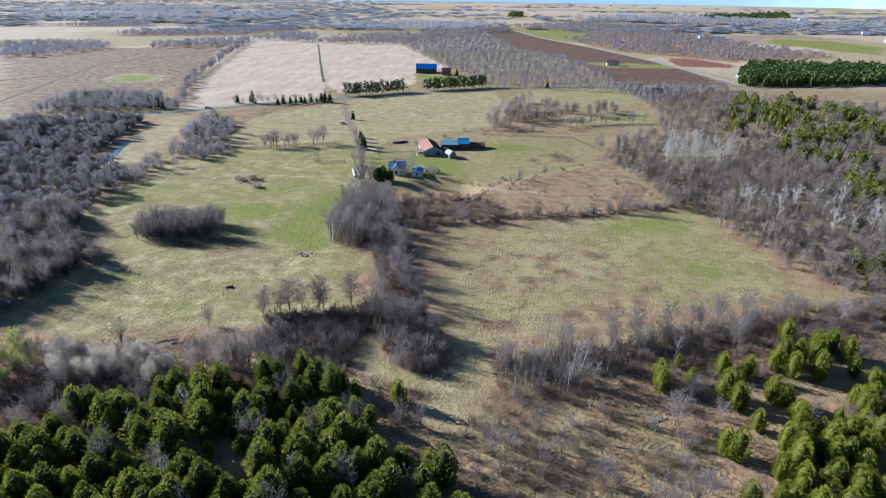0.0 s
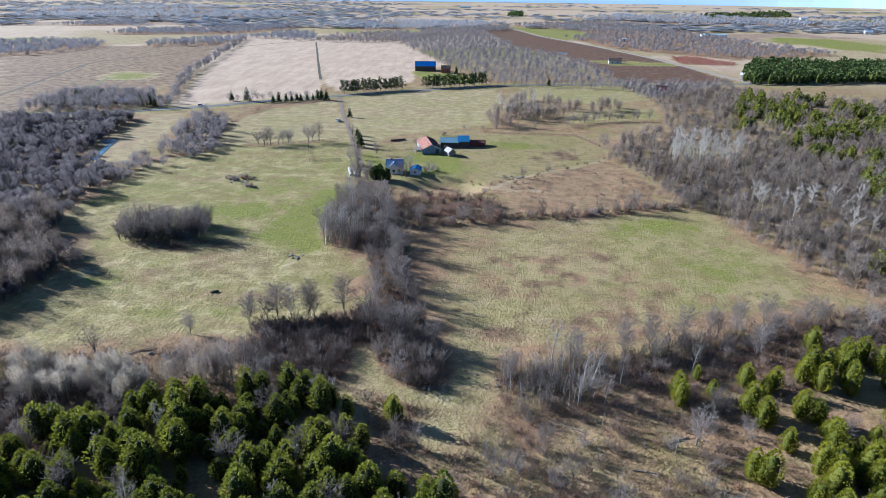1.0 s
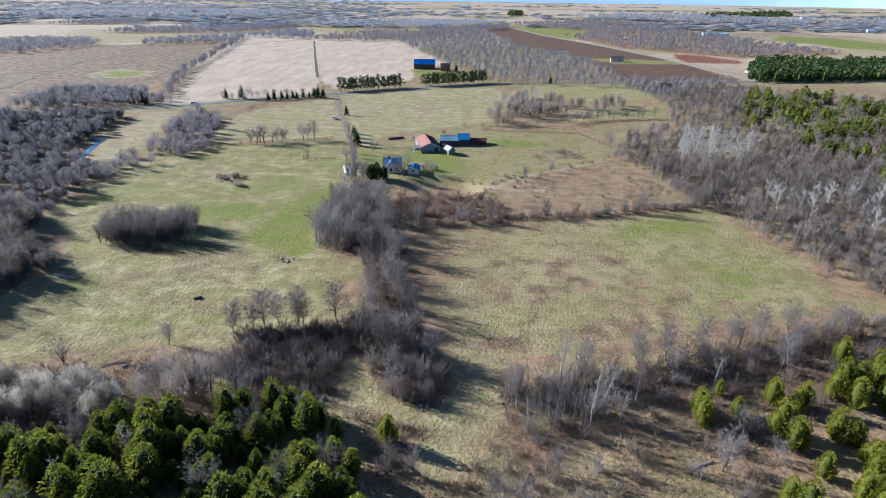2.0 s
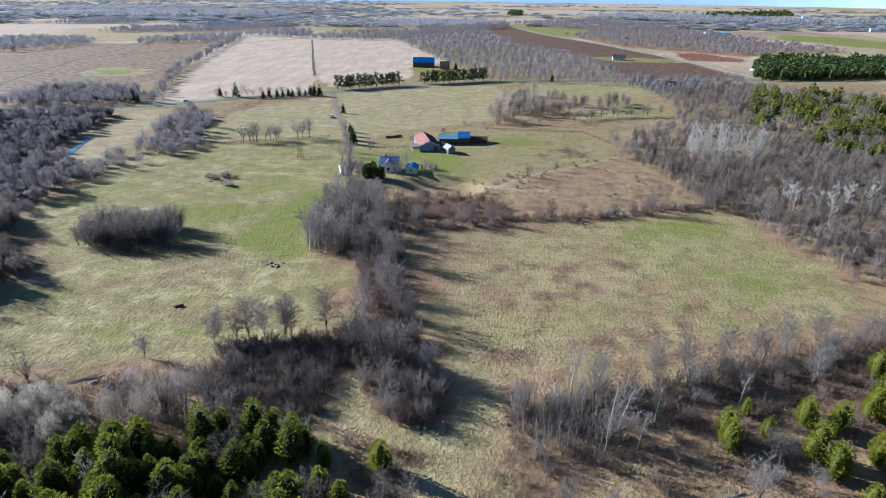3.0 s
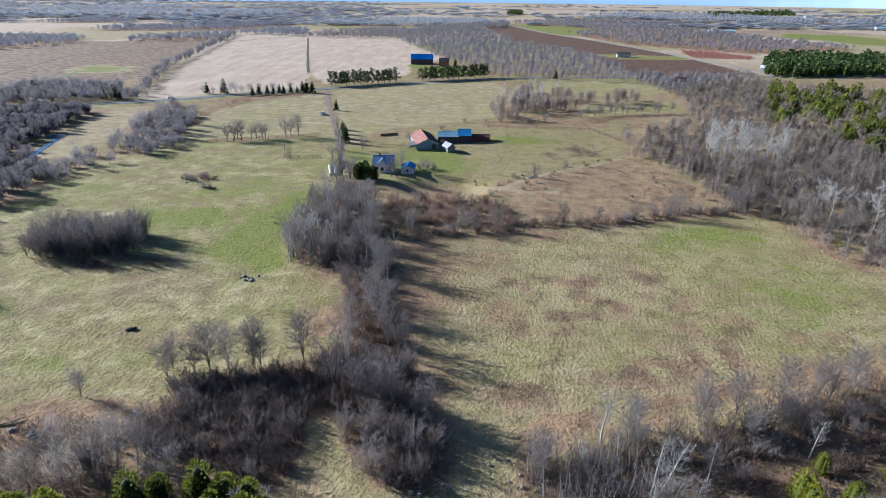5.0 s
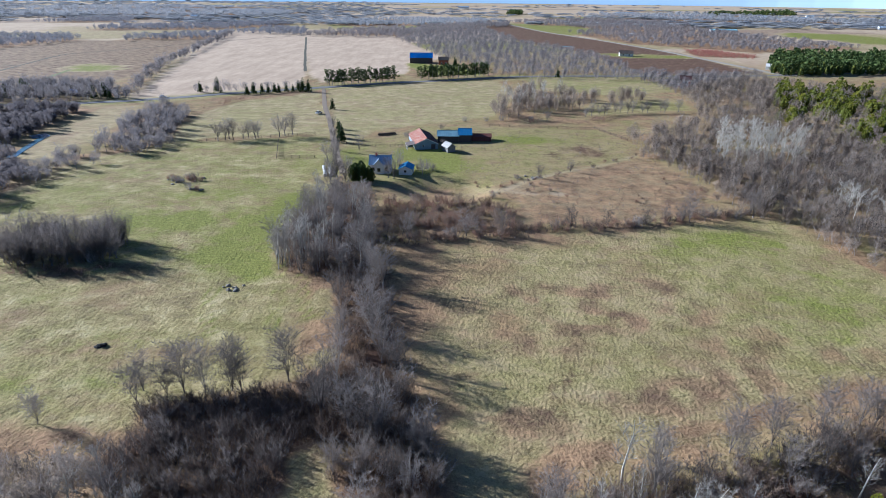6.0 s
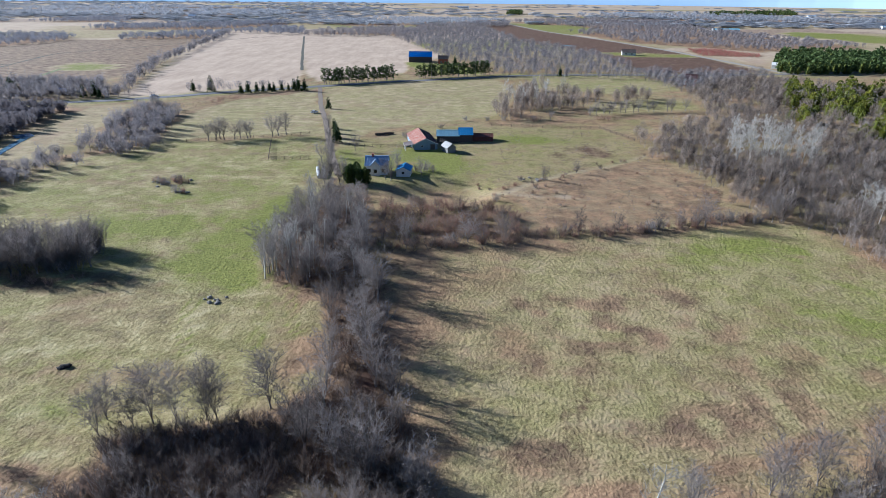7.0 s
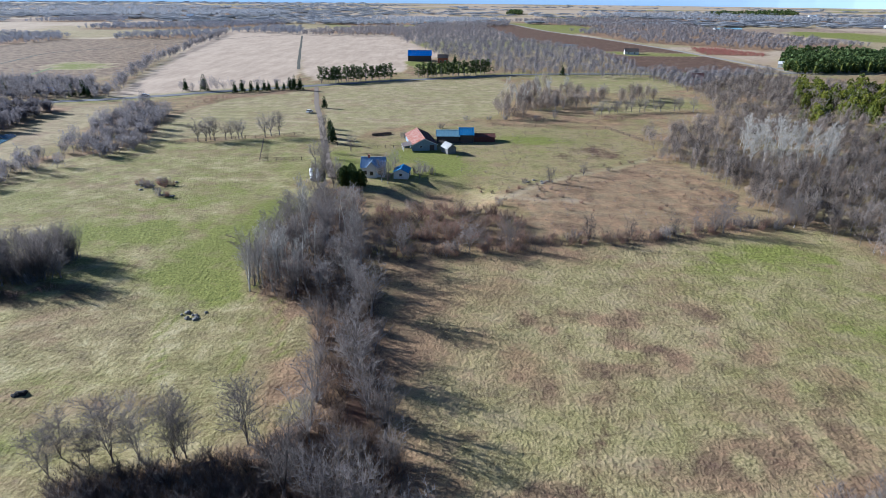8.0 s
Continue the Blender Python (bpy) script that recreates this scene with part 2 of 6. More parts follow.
LOG = flat_material("dark_timber", (0.10, 0.075, 0.06), 0.95, amount=0.3)


# ---- plan: land cover ----
def lattice(ix, iy, seed):
    h = (ix.astype(np.int64) * 374761393 + iy.astype(np.int64) * 668265263 + seed * 974634777) & 0xFFFFFFFF
    h = ((h ^ (h >> 13)) * 1274126177) & 0xFFFFFFFF
    return ((h ^ (h >> 16)) & 0xFFFF) / 65535.0


def vnoise(x, y, size, seed=0):
    x, y = np.asarray(x, float) / size, np.asarray(y, float) / size
    ix, iy = np.floor(x), np.floor(y)
    fx, fy = x - ix, y - iy
    fx, fy = fx * fx * (3 - 2 * fx), fy * fy * (3 - 2 * fy)
    a, b = lattice(ix, iy, seed), lattice(ix + 1, iy, seed)
    c, d = lattice(ix, iy + 1, seed), lattice(ix + 1, iy + 1, seed)
    return (a * (1 - fx) + b * fx) * (1 - fy) + (c * (1 - fx) + d * fx) * fy


def ground_z(x, y):
    near = np.clip((420 - np.hypot(np.asarray(x, float), np.asarray(y, float) - 180)) / 120, 0, 1)
    # the farm stands on a knoll that falls away to the marsh
    dip = np.clip(1.6 - np.hypot((np.asarray(x, float) - 1) / 13, (np.asarray(y, float) - 251) / 10), 0, 1)
    # tussocks of the rough pastures
    wild = np.clip((130 - np.abs(x)) / 15, 0, 1) * np.clip((np.asarray(y, float) - 104) / 10, 0, 1) * np.clip((262 - np.asarray(y, float)) / 40, 0, 1)
    wild = wild * np.where(np.asarray(x) < -12, 1.0, 0.22) * (0.35 + 0.9 * vnoise(x, y, 23, 73))
    tufts = 0.30 * (vnoise(x, y, 2.0, 71) - 0.5) + 0.24 * (vnoise(np.asarray(x) * 0.8 + np.asarray(y) * 0.6, np.asarray(y) * 0.8 - np.asarray(x) * 0.6, 3.1, 72) - 0.5)
    return -2.6 * dip * dip * (3 - 2 * dip) + wild * tufts + near * (0.5 * (vnoise(x, y, 38, 5) - 0.5) + 0.22 * (vnoise(x, y, 11, 6) - 0.5))


def inside(poly, x, y):
    """Metres inside the outline (minus: outside)."""
    x, y = np.asarray(x, float), np.asarray(y, float)
    best = np.full(x.shape, 1e18)
    odd = np.zeros(x.shape, bool)
    for (ax, ay), (bx, by) in zip(poly, poly[1:] + poly[:1]):
        ex, ey = bx - ax, by - ay
        k = np.clip(((x - ax) * ex + (y - ay) * ey) / (ex * ex + ey * ey + 1e-9), 0, 1)
        best = np.minimum(best, (x - ax - k * ex) ** 2 + (y - ay - k * ey) ** 2)
        if ey != 0:
            odd ^= ((ay > y) != (by > y)) & (x < ex * (y - ay) / ey + ax)
    return np.where(odd, 1, -1) * np.sqrt(best)


def off_line(line, x, y):
    x, y = np.asarray(x, float), np.asarray(y, float)
    best = np.full(x.shape, 1e18)
    for (ax, ay), (bx, by) in zip(line, line[1:]):
        ex, ey = bx - ax, by - ay
        k = np.clip(((x - ax) * ex + (y - ay) * ey) / (ex * ex + ey * ey), 0, 1)
        best = np.minimum(best, (x - ax - k * ex) ** 2 + (y - ay - k * ey) ** 2)
    return np.sqrt(best)


WEST_PASTURE = [(-137, 212), (-139, 254), (-136, 284), (-118, 313), (-97, 317), (-51, 329), (-37, 278), (-35, 243), (-42, 225), (-39, 203), (-35, 182), (-26, 182), (-20, 161), (-21, 147), (-28, 141), (-43, 139), (-45, 131), (-56, 133), (-72, 132), (-84, 127), (-98, 126), (-112, 132), (-116, 148), (-114, 155), (-108, 176), (-122, 200)]
NORTHWEST_PASTURE = [(-117, 317), (-128, 354), (-130, 375), (-116, 428), (-80, 456), (-64, 391), (-52, 333), (-99, 323)]
NORTH_PASTURE = [(-77, 466), (-40, 495), (40, 521), (48, 474), (42, 427), (27, 378), (-2, 360), (-32, 344), (-41, 310), (-53, 358)]
FARMYARD = [(-43, 304), (-9, 352), (25, 354), (48, 348), (75, 349), (83, 322), (79, 293), (47, 272), (19, 253), (4, 261), (-22, 256), (-35, 258)]
MARSH = [(19, 253), (47, 272), (82, 293), (93, 256), (80, 229), (48, 221), (26, 218), (21, 241)]
EAST_PASTURE = [(-12, 201), (7, 201), (31, 205), (58, 214), (78, 222), (98, 222), (106, 200), (110, 172), (112, 159), (97, 147), (81, 144), (63, 136), (46, 130), (31, 126), (16, 122), (4, 116), (2, 127), (-2, 144), (-9, 165)]
NORTHEAST_MEADOW = [(68, 549), (136, 554), (163, 524), (162, 476), (113, 453), (60, 480)]
NORTHEAST_STRIP = [(87, 429), (149, 433), (143, 402), (82, 386)]
CREEK_BANK = [(-171, 288), (-192, 403), (-170, 404), (-158, 352), (-154, 312), (-152, 278)]
STUBBLE_WEST = [(-191, 424), (-291, 821), (-360, 1082), (-239, 1171), (-203, 1019), (-109, 553), (-99, 486), (-141, 445)]
STUBBLE_EAST = [(-213, 1041), (-78, 1036), (2, 703), (-27, 618), (-30, 559), (-89, 506), (-108, 553)]
WEST_FIELDS = [(-297, 397), (-514, 710), (-489, 777), (-480, 881), (-423, 889), (-319, 930), (-298, 820), (-232, 544), (-248, 431), (-270, 415)]
PLOUGHED = [(80, 1342), (150, 1434), (206, 1075), (251, 882), (272, 717), (272, 582), (215, 560), (165, 567), (167, 666), (155, 797), (109, 908)]
HOUSE_LAWN = [(174, 754), (275, 746), (272, 717), (196, 705)]
GREEN_FIELD = [(150, 1434), (269, 1414), (300, 1225), (206, 1075), (176, 1205)]
RED_FIELD = [(293, 819), (325, 815), (346, 735), (328, 711), (276, 729)]
TAN_FIELD = [(290, 730), (340, 723), (295, 623), (291, 668)]
EAST_GREEN = [(621, 1228), (706, 1183), (728, 1031), (628, 884), (591, 984), (562, 1087)]
BARN_LAWN = [(-34, 640), (7, 625), (34, 583), (32, 553), (-4, 561), (-29, 605)]
QUARRY = [(-315, 566), (-326, 615), (-275, 597), (-267, 566), (-295, 553)]
ROAD = [(-900, 180), (-354, 375), (-294, 391), (-224, 403), (-192, 415), (-159, 434), (-124, 458), (-84, 480), (-41, 503), (6, 523), (42, 540), (85, 553), (140, 557), (214, 558), (289, 572), (332, 583), (444, 615), (627, 672), (1200, 860)]
ROAD_NORTH = [(286, 572), (278, 652), (263, 795), (230, 969), (180, 1162), (144, 1433)]
DRIVEWAY = [(-81, 476), (-67, 405), (-56, 360), (-47, 318), (-40, 287), (-35, 268)]
DITCHES = [[(-334, 449), (-347, 509), (-390, 699), (-356, 751), (-302, 877)], [(-201, 986), (-155, 765), (-114, 571)], [(-407, 555), (-391, 580), (-370, 598)], [(-302, 877), (-253, 969), (-210, 1018)]]
GREEN_DITCH = [(-272, 415), (-307, 567)]
BROOK = [(9, 259), (20, 248), (32, 262), (44, 271), (62, 282), (80, 297)]

WHEEL_TRACKS = [[(-44, 249), (-45, 226), (-46, 205), (-47.5, 190), (-49.7, 179), (-49.1, 171.5), (-48, 167.6), (-44, 158)], [(-41, 200), (-38.4, 192), (-37, 183), (-34, 170.5), (-32.6, 160.5)], [(-31.8, 183), (-29.5, 174), (-26.6, 165)], [(30.5, 170), (27, 157), (23, 148), (20, 141), (18, 130)]]
RUSTY_EDGE = [(-22, 142), (-22, 156), (-23, 168), (-27, 181)]
PURPLE_EDGE = [(4, 120), (20, 125), (46, 132), (70, 141), (96, 149), (110, 162), (107, 192), (100, 216)]
THICKETS = [[(-46, 136), (-37, 138), (-30, 140.5), (-24, 142), (-18, 146), (-17, 137), (-18, 128), (-22, 112), (-30, 114), (-46, 120)], [(-24, 182), (-13, 188), (-9, 165), (-6, 144), (-2, 135), (-4, 128), (-18, 128), (-21, 142), (-18, 152), (-20, 165)], [(-38, 186), (-31, 182), (-24, 182), (-14, 190), (-18, 204), (-21, 222), (-24, 236), (-38, 236), (-42, 215), (-41, 196)], [(-16, 118), (-10, 110), (0, 110), (4, 118), (-2, 127), (-11, 127)], [(-112, 119), (-84, 114), (-60, 108), (-50, 103), (-54, 93), (-74, 85), (-86, 79), (-110, 84)], [(36, 119), (64, 126), (96, 136), (124, 142), (122, 131), (98, 128), (70, 118), (46, 110), (34, 112)]]
BROWN_SPOTS = [(21, 176, 7, 5), (28, 165, 8, 7), (36, 163, 7, 5), (21, 156, 6, 5), (48, 179, 6, 5), (51, 166, 6, 6), (54, 153, 8, 5), (53, 144, 7, 5), (42, 141, 8, 4), (36, 138, 8, 4), (34, 177, 7, 4), (62, 158, 5, 4), (76, 152, 7, 3), (14, 133, 7, 4)]
GREEN_SPOTS = [(59, 208, 9, 5), (77, 211, 12, 5), (90, 204, 10, 6), (92, 187, 9, 8), (82, 160, 8, 7), (70, 148, 6, 4), (78, 174, 10, 6), (-42, 190, 7, 10), (-58, 195, 8, 5), (-62, 154, 10, 6), (-56, 143, 8, 5), (-72, 141, 12, 5), (-82, 171, 10, 5), (-75, 218, 15, 9), (-88, 216, 9, 7), (-51, 208, 8, 14), (-46, 230, 7, 12), (-95, 160, 10, 8)]
OPENING = [(5, 129), (7, 120), (7, 112), (4, 105), (0, 98)]
GRASS_LANE = [(-18.5, 124), (-15.5, 117), (-11, 111.5), (-5, 108.5), (3, 107.5)]
FAR_WOODS = [
    [(-520, 720), (-646, 902), (-587, 940), (-523, 949), (-468, 868), (-485, 771)], [(-416, 875), (-438, 950), (-361, 1029), (-341, 1083), (-309, 926)],
    [(-342, 1056), (-292, 1210), (-238, 1156), (-207, 1003)], [(-828, 1339), (-786, 1492), (-713, 1536), (-652, 1374)],
    [(-584, 1100), (-594, 1226), (-450, 1289), (-333, 1438), (-305, 1315), (-396, 1130)], [(-205, 992), (-192, 1134), (-96, 1210), (149, 1486), (130, 1299), (71, 1271), (-47, 1074), (-74, 978)],
    [(153, 1535), (410, 1757), (578, 1570), (495, 1307), (506, 1032), (538, 854), (365, 779), (327, 831), (256, 903), (213, 1112), (304, 1242)],
    [(-300, 1468), (-134, 1697), (93, 1687), (158, 1588), (-10, 1369), (-160, 1285)],
    [(-1200, 1704), (-1175, 2067), (-976, 2248), (-580, 2260), (-426, 2092), (-469, 1822), (-735, 1684), (-933, 1635)],
    [(384, 2041), (862, 2359), (1116, 1756), (1350, 1965), (1134, 1627), (862, 1575), (619, 1683)],
    [(-1462, 2083), (-1475, 2485), (-1202, 2776), (-670, 2812), (-1050, 2421), (-1308, 2135)],
]

# outline, soft edge in metres, (green, soil, litter, stubble)
COVERS = [(poly, 8, (0.0, 0.1, 0.8, 0.1)) for poly in FAR_WOODS] + [
    (WEST_FIELDS, 4, (0.05, 0.55, 0.3, 0.45)), (STUBBLE_WEST, 3, (0.0, 0.0, 0.0, 1.0)), (STUBBLE_EAST, 3, (0.0, 0.0, 0.0, 1.0)),
    (PLOUGHED, 5, (0.05, 0.85, 0.0, 0.0)), (GREEN_FIELD, 6, (0.85, 0.0, 0.0, 0.0)), (HOUSE_LAWN, 3, (0.9, 0.0, 0.0, 0.0)),
    (RED_FIELD, 4, (0.0, 0.35, 0.9, 0.0)), (TAN_FIELD, 4, (0.0, 0.15, 0.3, 0.8)), (EAST_GREEN, 8, (1.0, 0.0, 0.0, 0.0)),
    (BARN_LAWN, 3, (1.0, 0.0, 0.0, 0.0)), (QUARRY, 4, (0.8, 0.0, 0.0, 0.3)), (CREEK_BANK, 4, (0.1, 0.0, 0.15, 0.2)),
    (NORTHEAST_MEADOW, 4, (0.62, 0.0, 0.0, 0.2)), (NORTHEAST_STRIP, 4, (0.55, 0.0, 0.1, 0.0)),
    (NORTHWEST_PASTURE, 4, (0.40, 0.0, 0.0, 0.2)), (NORTH_PASTURE, 3, (0.42, 0.0, 0.05, 0.25)), (FARMYARD, 5, (0.44, 0.0, 0.3, 0.0)),
    (MARSH, 5, (0.05, 0.1, 0.6, 0.2)), (WEST_PASTURE, 4, (0.38, 0.0, 0.0, 0.0)), (EAST_PASTURE, 4, (0.34, 0.0, 0.22, 0.0)),
]


def graded(lo, hi, fine_lo, fine_hi, step, growth):
    mid = list(np.arange(fine_lo, fine_hi + 0.1, step))
    up, s = [], step
    while (up or mid)[-1] < hi:
        s *= growth
        up.append((up or mid)[-1] + s)
    down, s = [], step
    while (down or [mid[0]])[-1] > lo:
        s *= growth
        down.append((down or [mid[0]])[-1] - s)
    return np.array(down[::-1] + mid + up)


def cover_at(x, y):
    c = np.zeros((len(x), 4))
    far = np.clip((np.hypot(x, y) - 620) / 200, 0, 1)
    # patchwork of far fields
    fx, fy = x * 0.94 + y * 0.34, -x * 0.34 + y * 0.94
    fx = fx + 30 * (vnoise(x, y, 300, 3) - 0.5)
    cell = lattice(np.floor(fx / 230), np.floor(fy / 170), 11)
    c[:, 0] = far * np.where(cell > 0.93, 0.75, np.where(cell > 0.84, 0.25, 0.02))
    c[:, 1] = far * np.where(cell < 0.07, 0.5, np.where(cell < 0.3, 0.2, 0.05))
    c[:, 3] = far * np.where(cell < 0.74, 0.8, 0.2)
    c[:, 2] = (1 - far) * (0.25 + 0.6 * vnoise(x, y, 9, 8))
    c[:, 0] += (1 - far) * 0.5 * np.clip(vnoise(x, y, 8, 9) * 1.6 - 0.5, 0, 1)
    wob = (vnoise(x, y, 9, 1) - 0.5) * 5 + (vnoise(x, y, 3.5, 2) - 0.5) * 2.5
    for poly, soft, kind in COVERS:
        d = inside(poly, x, y) + wob * min(1.0, soft / 4)
        w = np.clip(d / soft + 0.5, 0, 1)[:, None]
        c = c * (1 - w) + np.array(kind) * w
    # worn and lush stretches of the pastures
    d = inside(EAST_PASTURE, x, y)
    rim = np.clip(1 - d / 13, 0, 1) * (d > -3)
    west = np.clip((22 - x + (vnoise(x, y, 16, 21) - 0.5) * 26) / 22, 0, 1) * (d > -2)
    c[:, 0] *= 1 - 0.75 * np.maximum(rim * 0.8, west * 0.9)
    c[:, 2] = np.maximum(c[:, 2], np.maximum(rim * 0.8 * vnoise(x, y, 8, 4), west * 0.95 * (0.35 + 0.65 * vnoise(x, y, 7, 14))))
    c[:, 1] = np.maximum(c[:, 1], 0.36 * west * (0.3 + 0.9 * vnoise(x, y, 6, 59)))
    broken = 0.15 + 1.5 * vnoise(x, y, 12, 41) * vnoise(x, y, 5, 42)
    lush = np.clip(1 - np.hypot((x - 66) / 52, (y - 203) / 26), 0, 1) + np.clip(1 - np.hypot((x - 86) / 44, (y - 164) / 34), 0, 1) + np.clip(1 - np.hypot((x + 47) / 17, (y - 208) / 46), 0, 1) * 1.5 + np.clip(1 - np.hypot((x + 70) / 20, (y - 235) / 40), 0, 1) * 0.6
    c[:, 0] = np.clip(c[:, 0] + np.where(x > 0, 0.36, 0.6) * lush * broken * (np.maximum(d, inside(WEST_PASTURE, x, y)) > 2), 0, 1)
    rusty, fresh = np.zeros(len(x)), np.zeros(len(x))
    for px, py, rx, ry in BROWN_SPOTS:
        rusty = np.maximum(rusty, np.clip(1.35 - np.hypot((x - px) / rx, (y - py) / ry) * 0.8, 0, 1))
    for px, py, rx, ry in GREEN_SPOTS:
        fresh = np.maximum(fresh, np.clip(1.3 - np.hypot((x - px) / rx, (y - py) / ry), 0, 1))
    rusty = np.clip(rusty * 1.3, 0, 1) * np.clip((vnoise(x, y, 4, 44) - 0.15) * 2.4, 0, 1)
    c[:, 0] = np.clip(c[:, 0] + np.where(x > 0, 0.16, 0.45) * fresh * (0.4 + 0.8 * vnoise(x, y, 5, 55)), 0, 1)
    c[:, 2] = np.maximum(c[:, 2], 0.55 * rusty)
    c[:, 1] = np.maximum(c[:, 1], 0.43 * rusty)
    c[:, 0] *= 1 - 0.85 * rusty
    grow = np.clip((y - 172 + (vnoise(x, y, 20, 45) - 0.5) * 40) / 45, 0, 1) * (inside(WEST_PASTURE, x, y) > 0) + np.clip((x - 30 + (vnoise(x, y, 18, 46) - 0.5) * 50) / 50, 0, 1) * (d > 0) * 0.7
    c[:, 0] = np.clip(c[:, 0] + 0.22 * grow * (0.5 + vnoise(x, y, 6, 47)), 0, 1)
    yard = np.clip(1 - np.hypot((x + 12) / 42, (y - 292) / 34), 0, 1) + np.clip(1 - np.hypot((x - 38) / 26, (y - 318) / 26), 0, 1) * 0.7
    c[:, 0] = np.clip(c[:, 0] + 0.95 * yard * np.clip((vnoise(x, y, 13, 48) - 0.25) * 2.2, 0, 1) * (inside(FARMYARD, x, y) > 0), 0, 1)
    bare = np.clip(1.2 - np.hypot((x - 55) / 27, (y - 303) / 19), 0, 1) * np.clip((vnoise(x, y, 9, 50) - 0.2) * 2, 0, 1)
    c[:, 1] = np.maximum(c[:, 1], 0.7 * bare)
    c[:, 0] *= 1 - 0.85 * bare
    dry = np.clip(1.2 - np.hypot((x + 62) / 30, (y - 172) / 12), 0, 1)
    c[:, 0] *= 1 - 0.8 * dry
    wet = (inside(MARSH, x, y) > 0) * np.clip((vnoise(x, y, 11, 57) * 0.6 + vnoise(x, y, 4, 58) * 0.4 - 0.42) * 4, 0, 1)
    c[:, 1] = np.maximum(c[:, 1], 0.42 * wet)
    c[:, 3] *= 1 - 0.6 * wet
    # rusty margins of the pastures and a wet hollow by the round thicket
    band = np.clip(1.2 - np.abs(off_line(PURPLE_EDGE, x, y)) / 4.5, 0, 1) * np.clip((vnoise(x, y, 6, 54) - 0.2) * 2.2, 0, 1)
    c[:, 2] = np.maximum(c[:, 2], 0.9 * band)
    c[:, 0] *= 1 - 0.9 * band
    edge = np.clip(1.25 - np.abs(off_line(RUSTY_EDGE, x, y)) / 6.5, 0, 1) * np.clip((vnoise(x, y, 5, 51) - 0.15) * 2.4, 0, 1)
    c[:, 2] = np.maximum(c[:, 2], 0.9 * edge)
    c[:, 0] *= 1 - 0.9 * edge
    hollow = np.clip(1.3 - np.hypot((x + 82) / 17, (y - 185) / 6), 0, 1) * np.clip((vnoise(x, y, 4, 52) - 0.2) * 2.5, 0, 1)
    c[:, 2] = np.maximum(c[:, 2], hollow)
    c[:, 1] = np.maximum(c[:, 1], 0.95 * hollow)
    c[:, 0] *= 1 - 0.7 * hollow
    # leaf mould under the thickets, darkened further to stand for brush shade
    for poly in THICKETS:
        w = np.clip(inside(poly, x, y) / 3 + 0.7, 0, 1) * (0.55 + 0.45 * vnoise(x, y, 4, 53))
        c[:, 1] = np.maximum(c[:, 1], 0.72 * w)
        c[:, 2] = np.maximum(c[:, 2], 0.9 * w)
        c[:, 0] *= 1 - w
    for line, wide in ((OPENING, 4.5), (GRASS_LANE, 2.6)):
        w = np.clip(1.4 - off_line(line, x, y) / wide, 0, 1)[:, None] * (0.5 + 0.5 * vnoise(x, y, 4, 56))[:, None]
        c = c * (1 - w) + np.array((0.42, 0.0, 0.0, 0.15)) * w
    # wheel tracks: greener in the west pasture, worn in the east one
    for line in WHEEL_TRACKS:
        w = np.clip(1.35 - np.abs(off_line(line, x, y) - 0.95) / 0.8, 0, 1) * (0.5 + 0.5 * vnoise(x, y, 5, 66))
        if line[0][0] < 0:
            c[:, 0] = np.maximum(c[:, 0], 0.95 * w)
        else:
            c[:, 1] = np.maximum(c[:, 1], 0.62 * w)
    w = 0.9 * np.clip(1.3 - off_line(BROOK, x, y) / 1.6, 0, 1)[:, None] * (0.3 + 0.9 * vnoise(x, y, 6, 49))[:, None]
    c = c * (1 - w) + np.array((0.25, 0.0, 0.0, 0.45)) * w
    w = np.clip(1.25 - np.hypot((x - 31) / 13, (y - 247 + 0.25 * (x - 31)) / 3.2), 0, 1)[:, None] * np.clip(vnoise(x, y, 5, 65) * 1.7 - 0.45, 0, 0.85)[:, None]
    c = c * (1 - np.clip(w, 0, 1)) + np.array((0.0, 0.0, 0.0, 1.0)) * np.clip(w, 0, 1)
    w = np.clip(2.0 - off_line(ROAD, x, y) / 6.0, 0, 1)[:, None] * 0.8
    c = c * (1 - w) + np.array((0.75, 0.0, 0.0, 0.1)) * w
    return c


def raw_mesh(name, verts, faces, materials, which=None, smooth=False, tint=None):
    """A mesh from arrays of places and of triangles or quads."""
    verts, faces = np.asarray(verts, np.float32), np.asarray(faces, np.int32)
    me = bpy.data.meshes.new(name)
    n, k = faces.shape
    me.vertices.add(len(verts))
    me.vertices.foreach_set("co", verts.ravel())
    me.loops.add(n * k)
    me.loops.foreach_set("vertex_index", faces.ravel())
    me.polygons.add(n)
    me.polygons.foreach_set("loop_start", np.arange(0, n * k, k, dtype=np.int32))
    if which is not None:
        me.polygons.foreach_set("material_index", np.asarray(which, np.int32))
    me.polygons.foreach_set("use_smooth", np.full(n, smooth))
    for m in materials:
        me.materials.append(m)
    if tint is not None:
        me.attributes.new("tint", "FLOAT", "POINT").data.foreach_set("value", np.asarray(tint, np.float32))
    me.update(calc_edges=True)
    return me


